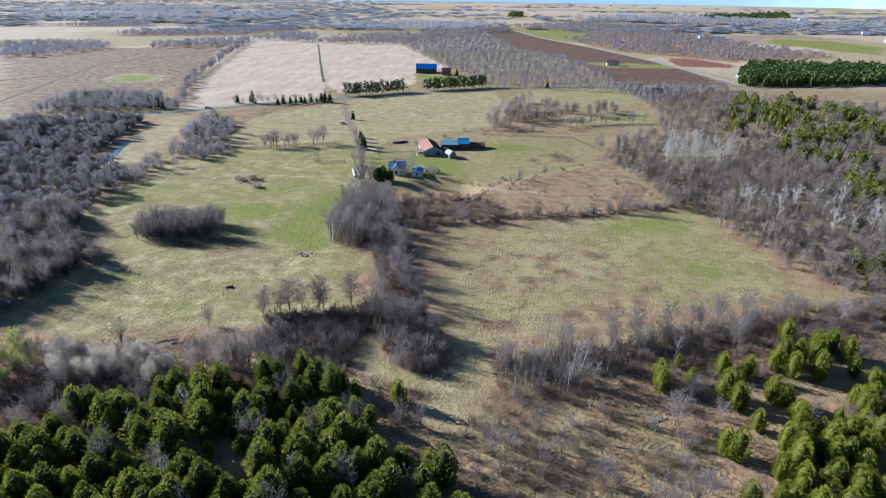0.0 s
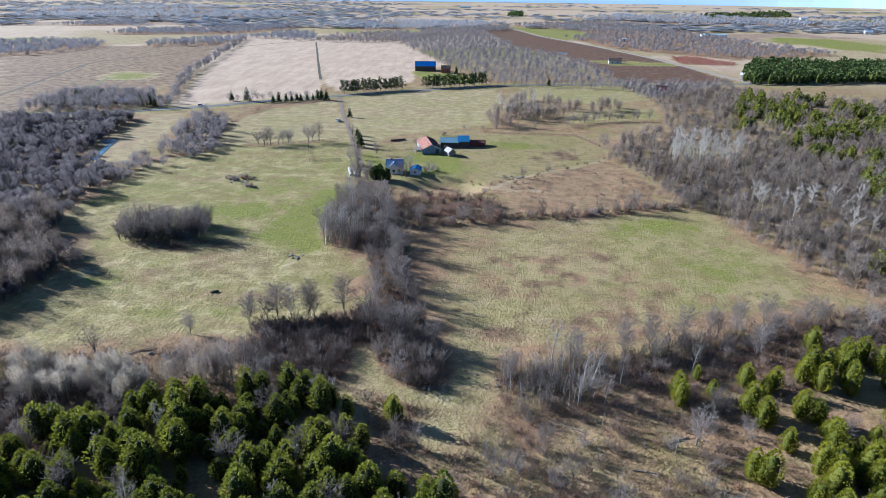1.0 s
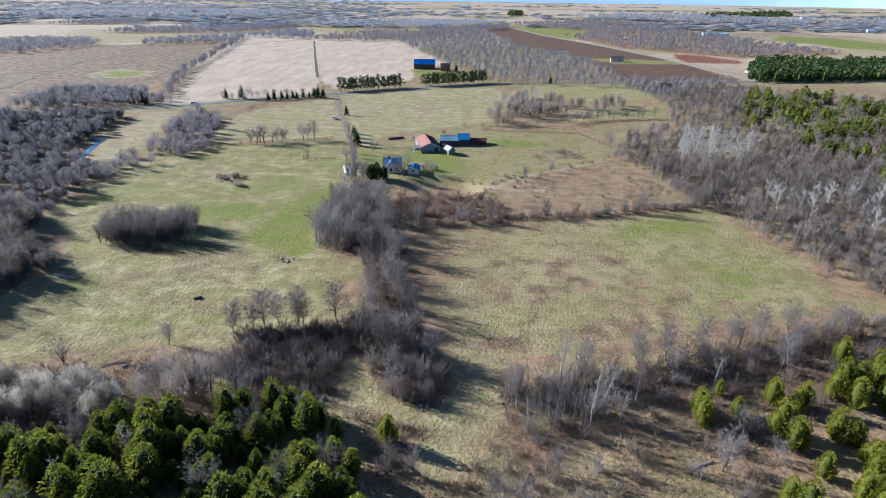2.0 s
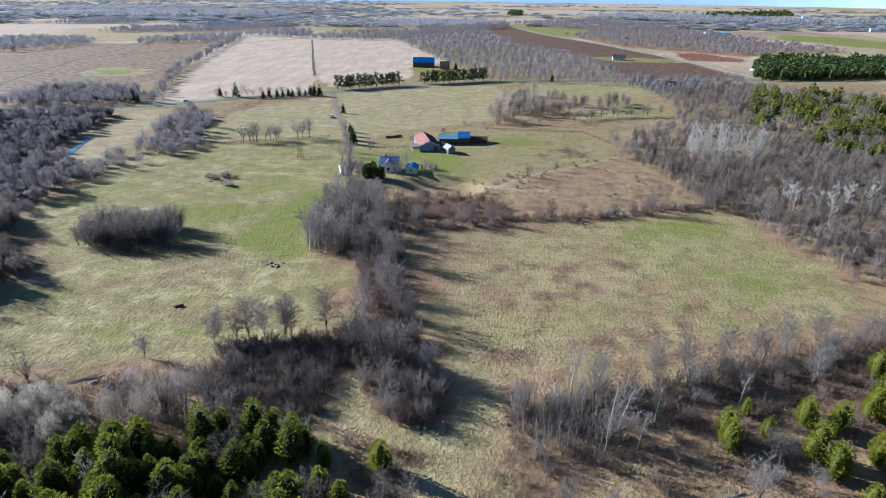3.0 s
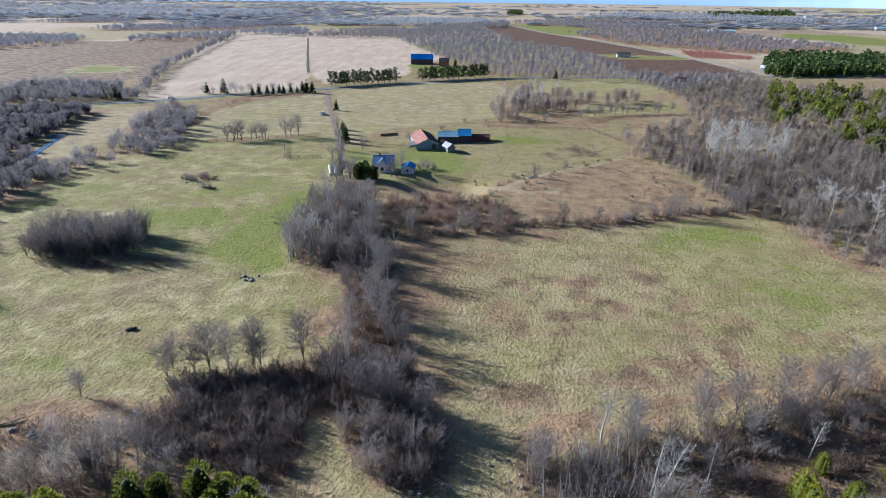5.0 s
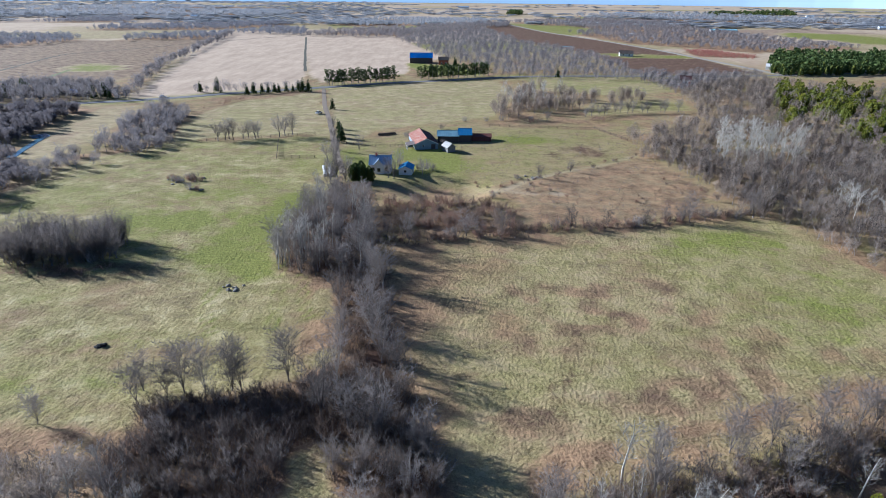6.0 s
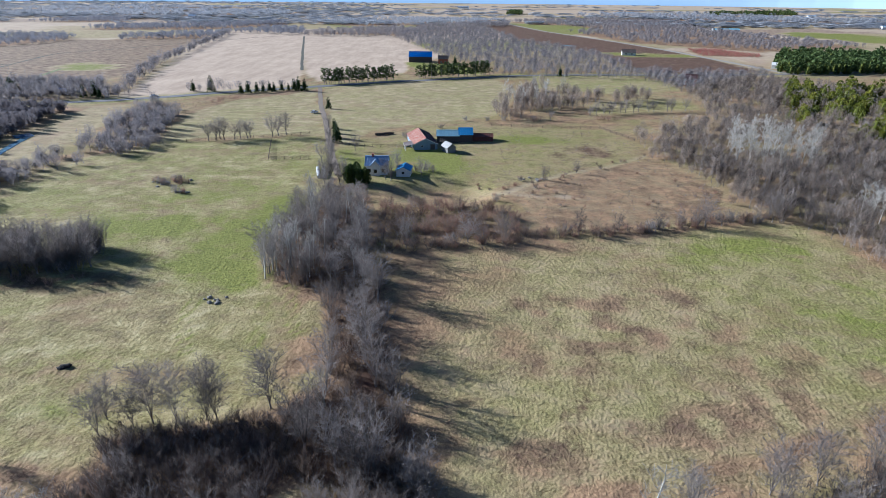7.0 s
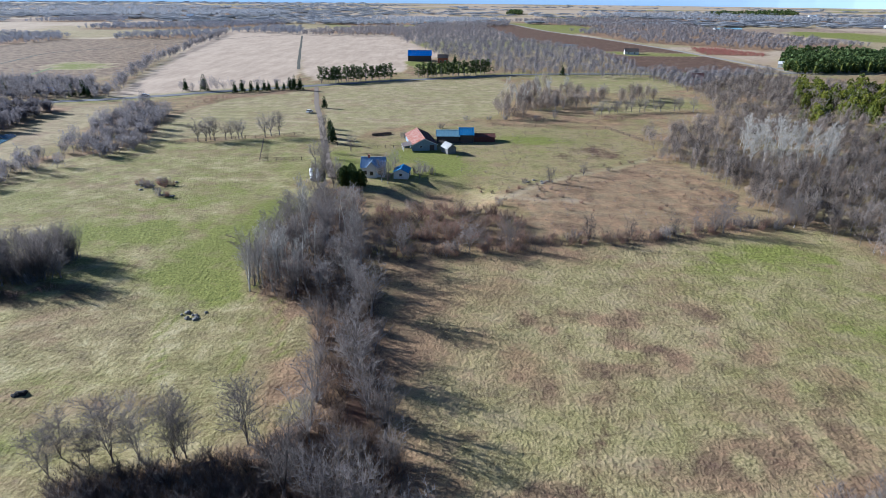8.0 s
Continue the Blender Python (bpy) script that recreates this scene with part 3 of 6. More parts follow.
def build_ground():
    gx = graded(-4800, 4800, -122, 118, 1.1, 1.06)
    gy = graded(-700, 4800, 112, 232, 1.1, 1.03)
    X, Y = np.meshgrid(gx, gy)
    x, y = X.ravel(), Y.ravel()
    verts = np.stack([x, y, ground_z(x, y)], 1)
    w, h = len(gx), len(gy)
    i = (np.arange(h - 1)[:, None] * w + np.arange(w - 1)[None, :]).ravel()
    me = raw_mesh("ground", verts, np.stack([i, i + 1, i + 1 + w, i + w], 1), [GROUND], smooth=True)
    me.attributes.new("cover", "FLOAT_COLOR", "POINT").data.foreach_set("color", cover_at(x, y).astype(np.float32).ravel())
    tagged(new("ground", me), "rough spring grassland with dead straw, stubble and fields", "ground", kind="structure")


build_ground()


def strip(name, line, width, lift, mat, label, category, step=6.0, wobble=0.0):
    """A flat band along a line, cut into short pieces and laid on the ground."""
    pts = []
    for (ax, ay), (bx, by) in zip(line, line[1:]):
        n = max(1, int(math.hypot(bx - ax, by - ay) / step))
        pts += [(ax + (bx - ax) * k / n, ay + (by - ay) * k / n) for k in range(n)]
    pts.append(line[-1])
    p = np.array(pts, float)
    for _ in range(4):
        p[1:-1] = (p[:-2] + 2 * p[1:-1] + p[2:]) / 4
    d = np.gradient(p, axis=0)
    d /= np.linalg.norm(d, axis=1)[:, None]
    side = np.stack([-d[:, 1], d[:, 0]], 1)
    cols = []
    for k in (-0.5, -0.47, 0.47, 0.5):
        w = width * k * (1 + wobble * (vnoise(p[:, 0], p[:, 1], 5, 31 if k > 0 else 32)[:, None] - 0.5))
        q = p + side * w
        z = ground_z(q[:, 0], q[:, 1]) + (lift if abs(k) < 0.49 else -0.1)
        cols.append(np.concatenate([q, z[:, None]], 1))
    n = len(p)
    verts = np.concatenate(cols)
    i = np.arange(n - 1)
    faces = np.concatenate([np.stack([i + a * n, i + a * n + 1, i + (a + 1) * n + 1, i + (a + 1) * n], 1)[:, ::-1] for a in range(3)])
    ob = new(name, raw_mesh(name, verts, faces, [mat]))
    return tagged(ob, label, category, kind="structure")


strip("road", ROAD, 7.5, 0.12, ASPHALT, "grey two-lane country road between fields", "road", 10)
strip("road", ROAD_NORTH, 6.5, 0.12, GRAVEL, "pale gravel side road past ploughed field", "road", 10)
for line in DITCHES:
    strip("ditch", line, 2.6, 0.05, DITCH_GRASS, "dark overgrown ditch between stubble fields", "ditch", 12, 0.8)
strip("ditch", GREEN_DITCH, 3.4, 0.05, GREEN_GRASS, "green grassy ditch bank", "ditch", 12, 0.8)
strip("driveway", DRIVEWAY, 2.6, 0.10, DRIVE_GRAVEL, "grey gravel farm driveway with worn wheel tracks", "driveway", 4, 0.3)


# ---- plants ----
class Shape:
    """Collects triangles."""

    def __init__(self):
        self.v, self.f, self.m = [], [], []

    def spike(self, p, q, r, mat=0):
        p, q = Vector(p), Vector(q)
        d = (q - p).normalized()
        a = d.orthogonal().normalized()
        b = d.cross(a)
        i = len(self.v)
        for k in range(3):
            w = 2.0944 * k
            self.v.append(p + r * (math.cos(w) * a + math.sin(w) * b))
        self.v.append(q)
        self.f += [(i, i + 1, i + 3), (i + 1, i + 2, i + 3), (i + 2, i, i + 3)]
        self.m += [mat] * 3

    def sliver(self, p, q, w, rnd):
        """A twig too fine for more than one face."""
        d = (q - p).cross(Vector((rnd.uniform(-1, 1), rnd.uniform(-1, 1), rnd.uniform(-1, 1)))).normalized() * (w * 0.5)
        i = len(self.v)
        self.v += [p - d, p + d, q]
        self.f.append((i, i + 1, i + 2))
        self.m.append(0)

    def tube(self, pts, radii, sides=4, mat=0):
        i0 = len(self.v)
        for j, (p, r) in enumerate(zip(pts, radii)):
            d = (Vector(pts[min(j + 1, len(pts) - 1)]) - Vector(pts[max(j - 1, 0)])).normalized()
            a = d.cross(Vector((0.3, 1, 0.1))).normalized()
            b = d.cross(a)
            for k in range(sides):
                w = 6.2832 * k / sides
                self.v.append(Vector(p) + r * (math.cos(w) * a + math.sin(w) * b))
        for j in range(len(pts) - 1):
            for k in range(sides):
                a, b = i0 + j * sides + k, i0 + j * sides + (k + 1) % sides
                self.f += [(a, b, b + sides), (a, b + sides, a + sides)]
                self.m += [mat] * 2

    def spray(self, p, d, size, rnd, mat=0):
        """A folded leafy spray: two triangles bent along the middle."""
        d = Vector(d).normalized()
        s = d.cross(Vector((rnd.uniform(-1, 1), rnd.uniform(-1, 1), rnd.uniform(-1, 1)))).normalized()
        n = d.cross(s)
        i = len(self.v)
        p = Vector(p)
        self.v += [p, p + d * size * 0.55 + s * size * 0.45 - n * size * 0.15, p + d * size * 1.1, p + d * size * 0.55 - s * size * 0.45 - n * size * 0.15]
        self.f += [(i, i + 1, i + 2), (i, i + 2, i + 3)]
        self.m += [mat] * 2

    def arrays(self):
        return np.array([tuple(v) for v in self.v], np.float32), np.array(self.f, np.int32), np.array(self.m, np.int32)

    def mesh(self, name, mats):
        v, f, m = self.arrays()
        return raw_mesh(name, v, f, mats, m, smooth=True)


def aim(rnd, up, spread=1.0):
    w = rnd.uniform(0, 6.2832)
    return Vector((math.cos(w) * spread, math.sin(w) * spread, up)).normalized()


def lump(shape, centre, rx, rz, rnd, rings=5, seg=8, mat=0):
    i0 = len(shape.v)
    for a in range(rings + 1):
        t = math.pi * a / rings
        for k in range(seg):
            w = 6.2832 * k / seg
            j = rnd.uniform(0.82, 1.1)
            shape.v.append(Vector(centre) + Vector((math.cos(w) * math.sin(t) * rx * j, math.sin(w) * math.sin(t) * rx * j, math.cos(t) * rz)))
    for a in range(rings):
        for k in range(seg):
            p, q = i0 + a * seg + k, i0 + a * seg + (k + 1) % seg
            shape.f += [(p, p + seg, q + seg), (p, q + seg, q)]
            shape.m += [mat] * 2


def canopy(crown, height, width, rnd, count, low=0.5, mat=1):
    """Ragged upright masses of fine twigs that fill a crown."""
    for _ in range(count):
        cx, cy = rnd.gauss(0, 0.16 * width), rnd.gauss(0, 0.16 * width)
        foot, top, r = height * rnd.uniform(0.12, 0.3), height * rnd.uniform(0.74, 0.94), width * rnd.uniform(0.3, 0.42)
        i0 = len(crown.v)
        for k, p in ((0.0, 0.25), (0.45, 0.75), (0.78, 1.0), (1.0, 0.5)):
            for j in range(5):
                w = 1.2566 * (j + rnd.uniform(-0.3, 0.3))
                q = r * p * rnd.uniform(0.55, 1.3)
                crown.v.append(Vector((cx + q * math.cos(w), cy + q * math.sin(w), foot + (top - foot) * (k + rnd.uniform(-0.13, 0.1)))))
        for a in range(3):
            for j in range(5):
                p, q = i0 + a * 5 + j, i0 + a * 5 + (j + 1) % 5
                crown.f += [(p, q, q + 5), (p, q + 5, p + 5)]
                crown.m += [mat] * 2


def bare_tree(seed, height, width, limbs=12, subs=5, twigs=9, thick=1.0, low=0.25, stems=1, fine=0.05, rise=(0.45, 1.4), plain=False, mass=0):
    """Trunk and crown of a leafless tree: limbs fork into branches and these into fine twigs."""
    rnd = random.Random(seed)
    trunk, crown = Shape(), Shape()
    for s in range(stems):
        lean = Vector((rnd.uniform(-0.1, 0.1), rnd.uniform(-0.1, 0.1), 0)) * (1 if stems == 1 else 3.2)
        base = Vector((rnd.uniform(-0.4, 0.4), rnd.uniform(-0.4, 0.4), -0.25)) if stems > 1 else Vector((0, 0, -0.25))
        top = height * rnd.uniform(0.85, 0.97) if s == 0 else height * rnd.uniform(0.65, 0.92)
        r0 = 0.014 * height * thick / stems ** 0.35
        line = [base + lean * (top * k) + Vector((rnd.uniform(-1, 1), rnd.uniform(-1, 1), 0)) * 0.018 * height * (k > 0) + Vector((0, 0, top * k)) for k in (0, 0.25, 0.5, 0.75, 0.97)]
        if plain:
            trunk.tube([line[0], line[2], line[4]], [r0 * 1.2, r0 * 0.7, r0 * 0.15], 3)
        else:
            trunk.tube(line, [r0 * 1.25, r0 * 0.9, r0 * 0.65, r0 * 0.4, r0 * 0.12], 5)
        count = max(3, limbs // stems)
        for i in range(count):
            k = low + (0.93 - low) * (i + rnd.random() * 0.8) / count
            j = min(3, int(k * 4))
            start = line[j].lerp(line[j + 1], min(1, k * 4 - j))
            long = width * 0.72 * (1.1 - 0.7 * (k - low) / (1 - low)) * rnd.uniform(0.75, 1.15)
            d = aim(rnd, rnd.uniform(*rise))
            mid = start + d * long * 0.5
            end = mid + (d + Vector((0, 0, 0.5))).normalized() * long * 0.55
            r = r0 * 0.42 * (1.1 - k * 0.7)
            if plain:
                crown.spike(start, end, r)
            else:
                crown.tube([start, mid, end], [r, r * 0.6, r * 0.2], 3)
            for _ in range(subs):
                h = rnd.uniform(0.2, 1.0)
                p = start.lerp(mid, h * 2) if h < 0.5 else mid.lerp(end, h * 2 - 1)
                e = (d * 0.6 + aim(rnd, 0.7)).normalized()
                l2 = long * rnd.uniform(0.28, 0.5)
                q = p + e * l2
                if plain:
                    crown.sliver(p, q, fine * 1.3, rnd)
                else:
                    crown.spike(p, q, r * 0.35 + 0.012)
                for _ in range(twigs):
                    p2 = p.lerp(q, rnd.uniform(0.15, 1.0))
                    crown.sliver(p2, p2 + (e * 0.5 + aim(rnd, 0.7)).normalized() * l2 * rnd.uniform(0.45, 0.9), fine, rnd)
    canopy(crown, height, width, rnd, mass)
    return trunk, crown


def vase_tree(seed, height, width, leaders=8, branches=9, twigs=11, fine=0.06, fork=0.2, thick=1.0, mass=1):
    """An open-grown leafless tree: a short trunk that forks into leaders, which arch outwards."""
    rnd = random.Random(seed)
    trunk, crown = Shape(), Shape()
    r0 = 0.02 * height * thick
    top = Vector((rnd.uniform(-0.2, 0.2), rnd.uniform(-0.2, 0.2), fork * height))
    trunk.tube([(0, 0, -0.25), (0, 0, fork * height * 0.5), top], [r0 * 1.2, r0 * 0.95, r0 * 0.85], 6)
    for i in range(leaders):
        w = 6.2832 * (i + rnd.uniform(-0.3, 0.3)) / leaders
        out = width * 0.5 * (rnd.uniform(0.3, 0.9) if i else 0.1)
        high = height * rnd.uniform(0.66, 1.0)
        way = Vector((math.cos(w), math.sin(w), 0))
        start = top * rnd.uniform(0.7, 1.0)
        pts = [start, start.lerp(way * out + Vector((0, 0, high)), 0.35) + way * out * 0.10, start.lerp(way * out + Vector((0, 0, high)), 0.7) + way * out * 0.06, way * out + Vector((0, 0, high))]
        crown.tube(pts, [r0 * 0.42, r0 * 0.28, r0 * 0.16, r0 * 0.05], 3)
        for j in range(branches):
            k = 0.18 + 0.8 * (j + rnd.random()) / branches
            a = min(2, int(k * 3))
            p = pts[a].lerp(pts[a + 1], k * 3 - a)
            e = (way * 0.6 + aim(rnd, rnd.uniform(0.3, 1.1))).normalized()
            l2 = height * 0.25 * (1.15 - 0.55 * k) * rnd.uniform(0.7, 1.2)
            q = p + e * l2
            crown.spike(p, q, r0 * 0.13)
            for _ in range(twigs):
                p2 = p.lerp(q, rnd.uniform(0.1, 1.0))
                crown.sliver(p2, p2 + (e * 0.6 + aim(rnd, 0.8)).normalized() * l2 * rnd.uniform(0.3, 0.65), fine, rnd)
    canopy(crown, height, width, rnd, mass)
    return trunk, crown


def bare_shrub(seed, height, width, stems=16, twigs=14, thick=1.0, fine=0.05, mass=0):
    """A thicket of stems from one root, with many fine twigs."""
    rnd = random.Random(seed)
    stem, crown = Shape(), Shape()
    for _ in range(stems):
        d = aim(rnd, rnd.uniform(0.8, 2.4) * height / width, 0.75)
        l = height * rnd.uniform(0.65, 1.05)
        p = Vector((rnd.gauss(0, width * 0.16), rnd.gauss(0, width * 0.16), -0.15))
        end = p + (d + Vector((0, 0, 0.2))).normalized() * l
        stem.spike(p, end, 0.045 * thick)
        for _ in range(twigs):
            q = p.lerp(end, rnd.uniform(0.15, 1.0))
            e = (d * 0.8 + aim(rnd, 0.7)).normalized()
            crown.sliver(q, q + e * l * rnd.uniform(0.18, 0.42), fine, rnd)
    if mass:
        canopy(crown, height, width * 1.15, rnd, mass)
    return stem, crown


def cedar(seed, height, width, sprays=1500, size=0.42, plain=False):
    """A dense rounded evergreen of upright leafy sprays, often with two or three leaders."""
    rnd = random.Random(seed)
    trunk, crown = Shape(), Shape()
    trunk.tube([(0, 0, -0.3), (0.05, 0, height * 0.4), (0, 0.05, height * 0.9)], [0.16, 0.11, 0.02], 3 if plain else 5)
    tops = [(0.0, 0.0, 1.0, 1.0)]
    for _ in range(0 if plain else rnd.choice((1, 2, 3))):
        w = rnd.uniform(0, 6.28)
        tops.append((math.cos(w) * 0.28 * width, math.sin(w) * 0.28 * width, rnd.uniform(0.6, 0.9), rnd.uniform(0.5, 0.72)))
    share = sum(t[2] * t[3] for t in tops)
    for ox, oy, hs, ws in tops:
        hh, ww = height * hs, width * 0.5 * ws
        # core lump shows through the gaps as painted inner shade
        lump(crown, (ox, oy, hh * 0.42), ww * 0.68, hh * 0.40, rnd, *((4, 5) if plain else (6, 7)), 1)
        bumps = [(rnd.uniform(0, 6.28), rnd.uniform(0.1, 0.95), rnd.uniform(0.12, 0.36)) for _ in range(12)]
        for _ in range(int(sprays * hs * ws / share)):
            k = rnd.random() ** 1.15
            w = rnd.uniform(0, 6.28)
            prof = math.sin(math.pi * (0.04 + 0.95 * k) ** 0.72) ** 0.62
            swell = 1 + sum(a * math.exp(-((k - kk) / 0.14) ** 2 - ((w - wk + 3.14) % 6.28 - 3.14) ** 2 / 0.35) for wk, kk, a in bumps)
            r = ww * prof * swell * rnd.uniform(0.72, 1.0)
            p = Vector((ox + math.cos(w) * r, oy + math.sin(w) * r, hh * (0.05 + 0.93 * k)))
            d = Vector((math.cos(w), math.sin(w), rnd.uniform(0.3, 1.5)))
            if plain:
                crown.spray(p - d.normalized() * size * 0.3, d, size * rnd.uniform(0.6, 1.25), rnd)
            else:
                q = p + d.normalized() * size * rnd.uniform(0.4, 0.9)
                crown.sliver(p - d.normalized() * size * 0.35, q, size * rnd.uniform(0.5, 0.9), rnd)
    return trunk, crown


def spruce(seed, height, width, tiers=15, per=13, size=0.5):
    rnd = random.Random(seed)
    trunk, crown = Shape(), Shape()
    trunk.tube([(0, 0, -0.3), (0, 0, height * 0.5), (0, 0, height * 0.97)], [0.2, 0.13, 0.02], 5)
    lump(crown, (0, 0, height * 0.36), width * 0.27, height * 0.33, rnd, 5, 7)
    for i in range(tiers):
        k = i / tiers
        r = width * 0.5 * (1 - k) ** 0.85 + 0.15
        for j in range(max(5, int(per * (1 - k * 0.6)))):
            w = rnd.uniform(0, 6.28)
            d = Vector((math.cos(w), math.sin(w), rnd.uniform(-0.35, 0.15)))
            z = height * (0.06 + 0.9 * k) + rnd.uniform(-0.2, 0.2)
            for g in (0.45, 0.72, 0.95):
                crown.spray(Vector((0, 0, z)) + d * r * g * rnd.uniform(0.8, 1.0), d + Vector((rnd.uniform(-0.5, 0.5), rnd.uniform(-0.5, 0.5), 0.1)), size * (1.2 - 0.5 * k) * rnd.uniform(0.8, 1.3), rnd)
    return trunk, crown


def pine(seed, height, width, tufts=330):
    """A pine with a bare lower trunk and flat, ragged boughs."""
    rnd = random.Random(seed)
    trunk, crown = Shape(), Shape()
    trunk.tube([(0, 0, -0.3), (0.1, 0, height * 0.5), (0, 0.1, height * 0.95)], [0.19, 0.14, 0.03], 5)
    boughs = 13
    for i in range(boughs):
        k = 0.16 + 0.78 * i / boughs
        d = aim(rnd, rnd.uniform(0.05, 0.4))
        l = width * 0.55 * (1.2 - 0.8 * k) * rnd.uniform(0.7, 1.2)
        p = Vector((0, 0, height * k))
        crown.spike(p, p + d * l, 0.06, 1)
        for _ in range(tufts // boughs):
            c = p + d * l * rnd.uniform(0.35, 1.05) + Vector((rnd.gauss(0, 0.3), rnd.gauss(0, 0.3), rnd.gauss(0.1, 0.22)))
            crown.spray(c, aim(rnd, rnd.uniform(-0.1, 0.9)), rnd.uniform(0.4, 0.75), rnd)
    return trunk, crown


def kind_of(name, makers, mats_trunk, mats_crown, trunk_name="trunk"):
    """Meshes of the variants of one kind of plant."""
    if len(mats_crown) == 1:
        mats_crown = mats_crown + [mass_of(mats_crown[0], 7.0, 0.26)]
    out = []
    for make in makers:
        trunk, crown = make
        out.append((trunk.mesh(trunk_name, mats_trunk), crown.mesh("crown", mats_crown)))
    return (name, trunk_name, out)


first_of = {}


def plant(kind, variant, x, y, scale=1.0, turn=0.0, label="", category="tree", group="", tall=1.0, lean=0.0):
    """One plant of its own on the ground at x, y."""
    name, trunk_name, variants = kind
    m = pose(x, y, float(ground_z(x, y)), lean, 0, turn) @ Matrix.Diagonal((scale, scale, scale * tall, 1))
    key = (name, variants[variant][1].name)
    if key not in first_of:
        root = new(name)
        for part_name, me in zip((trunk_name, "crown"), variants[variant]):
            ob = new(part_name, me)
            ob.parent = root
        first_of[key] = root
        root.matrix_basis = m
    else:
        root = copy_thing(first_of[key], Matrix.Identity(4))
        root.matrix_basis = m
    return tagged(root, label, category, group)


def scatter(poly, spacing, seed, thin=0.0, clump=20.0):
    """Places inside an outline, on a shaken grid, with gaps where thin is more than 0."""
    rnd = np.random.RandomState(seed)
    xs, ys = [p[0] for p in poly], [p[1] for p in poly]
    X, Y = np.meshgrid(np.arange(min(xs), max(xs), spacing), np.arange(min(ys), max(ys), spacing))
    x = X.ravel() + rnd.uniform(-0.55, 0.55, X.size) * spacing
    y = Y.ravel() + rnd.uniform(-0.55, 0.55, X.size) * spacing
    keep = (inside(poly, x, y) > 0) & (off_line(OPENING, x, y) > 5.5) & (off_line(GRASS_LANE, x, y) > 2.8) & (vnoise(x, y, clump, seed) >= thin)
    return list(zip(x[keep], y[keep]))


def along(line, spacing, seed, side=0.0):
    rnd = random.Random(seed)
    out = []
    for (ax, ay), (bx, by) in zip(line, line[1:]):
        n = max(1, int(math.hypot(bx - ax, by - ay) / spacing))
        out += [(ax + (bx - ax) * (k + rnd.random()) / n + rnd.uniform(-side, side), ay + (by - ay) * (k + rnd.random()) / n + rnd.uniform(-side, side)) for k in range(n)]
    return [p for p in out if off_line(OPENING, *p) > 4.5]


def stand(name, places, templates, mats, label, category, seed, size=(0.8, 1.2), tall=(0.85, 1.15), grain=4.6, fill=0.34):
    """Many plants as one mesh: a wood or thicket that nobody could count."""
    rnd = np.random.RandomState(seed)
    V, F, M, T = [], [], [], []
    at = 0
    for x, y in places:
        v, f, m = templates[rnd.randint(len(templates))]
        s, w = rnd.uniform(*size), rnd.uniform(0, 6.2832)
        c, d = math.cos(w) * s, math.sin(w) * s
        q = np.stack([v[:, 0] * c - v[:, 1] * d + x, v[:, 0] * d + v[:, 1] * c + y, v[:, 2] * s * rnd.uniform(*tall) + float(ground_z(x, y))], 1)
        V.append(q)
        F.append(f + at)
        M.append(m)
        T.append(np.full(len(v), rnd.rand()))
        at += len(v)
    if V:
        which = np.concatenate(M)
        if which.max() == len(mats):
            mats = mats + [mass_of(mats[-1], grain, fill)]
        me = raw_mesh(name, np.concatenate(V), np.concatenate(F), mats, which, smooth=True, tint=np.concatenate(T))
        return tagged(new(name, me), label, category, kind="stuff")


def joined(pair, crown_mat=1):
    (a, b) = pair
    va, fa, ma = a.arrays()
    vb, fb, mb = b.arrays()
    return np.concatenate([va, vb]), np.concatenate([fa, fb + len(va)]), np.concatenate([ma, mb + crown_mat])


GREY_TREE = kind_of("bare_tree", [vase_tree(s, 11.0, 7.0, 8, 10, 13, 0.053, mass=0) for s in (1, 2, 3, 4)], [BARK], [TWIG])
FORKED_TREE = kind_of("bare_tree", [vase_tree(s, 9.5, 6.5, 8, 10, 13, 0.053, 0.08, mass=0) for s in (11, 12, 13)], [BARK], [TWIG])
PALE_TREE = kind_of("aspen_tree", [bare_tree(s, 12.0, 4.0, 15, 4, 8, 0.95, 0.3, fine=0.05) for s in (21, 22, 23)], [BARK_PALE], [TWIG_LIGHT])
SAPLING = kind_of("bare_sapling", [bare_tree(s, 7.5, 1.8, 8, 3, 5, 0.5, 0.3) for s in (31, 32, 33)], [BARK_LIGHT], [TWIG])
SHRUB = kind_of("bare_shrub", [bare_shrub(s, 4.0, 5.0, 24, 34, fine=0.045) for s in (41, 42, 43)], [BARK], [TWIG], "stem")
BROWN_SHRUB = kind_of("brown_shrub", [bare_shrub(s, 2.9, 3.6, 22, 30, fine=0.042) for s in (48, 49, 50)], [BARK], [TWIG_BROWN], "stem")
ROW_TREE = kind_of("bare_tree", [vase_tree(s, 11.5, 4.6, 8, 14, 20, 0.042, 0.06, 0.6, 0) for s in (15, 16, 17)], [BARK], [TWIG])
TALL_SHRUB = kind_of("tall_shrub", [bare_shrub(s, 8.5, 7.2, 44, 52, 1.3, 0.05) for s in (45, 46, 47)], [BARK], [TWIG], "stem")
RED_SHRUB = kind_of("russet_shrub", [bare_shrub(s, 2.6, 3.4, 20, 26, fine=0.045) for s in (51, 52)], [TWIG_RED], [TWIG_RED], "stem")
BUD_TREE = kind_of("budding_willow", [bare_tree(s, 8.0, 6.5, 12, 7, 14, fine=0.085, mass=2) for s in (55,)], [BARK], [TWIG_BUD])
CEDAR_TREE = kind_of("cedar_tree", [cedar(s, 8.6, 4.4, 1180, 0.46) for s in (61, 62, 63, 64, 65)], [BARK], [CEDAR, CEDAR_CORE])
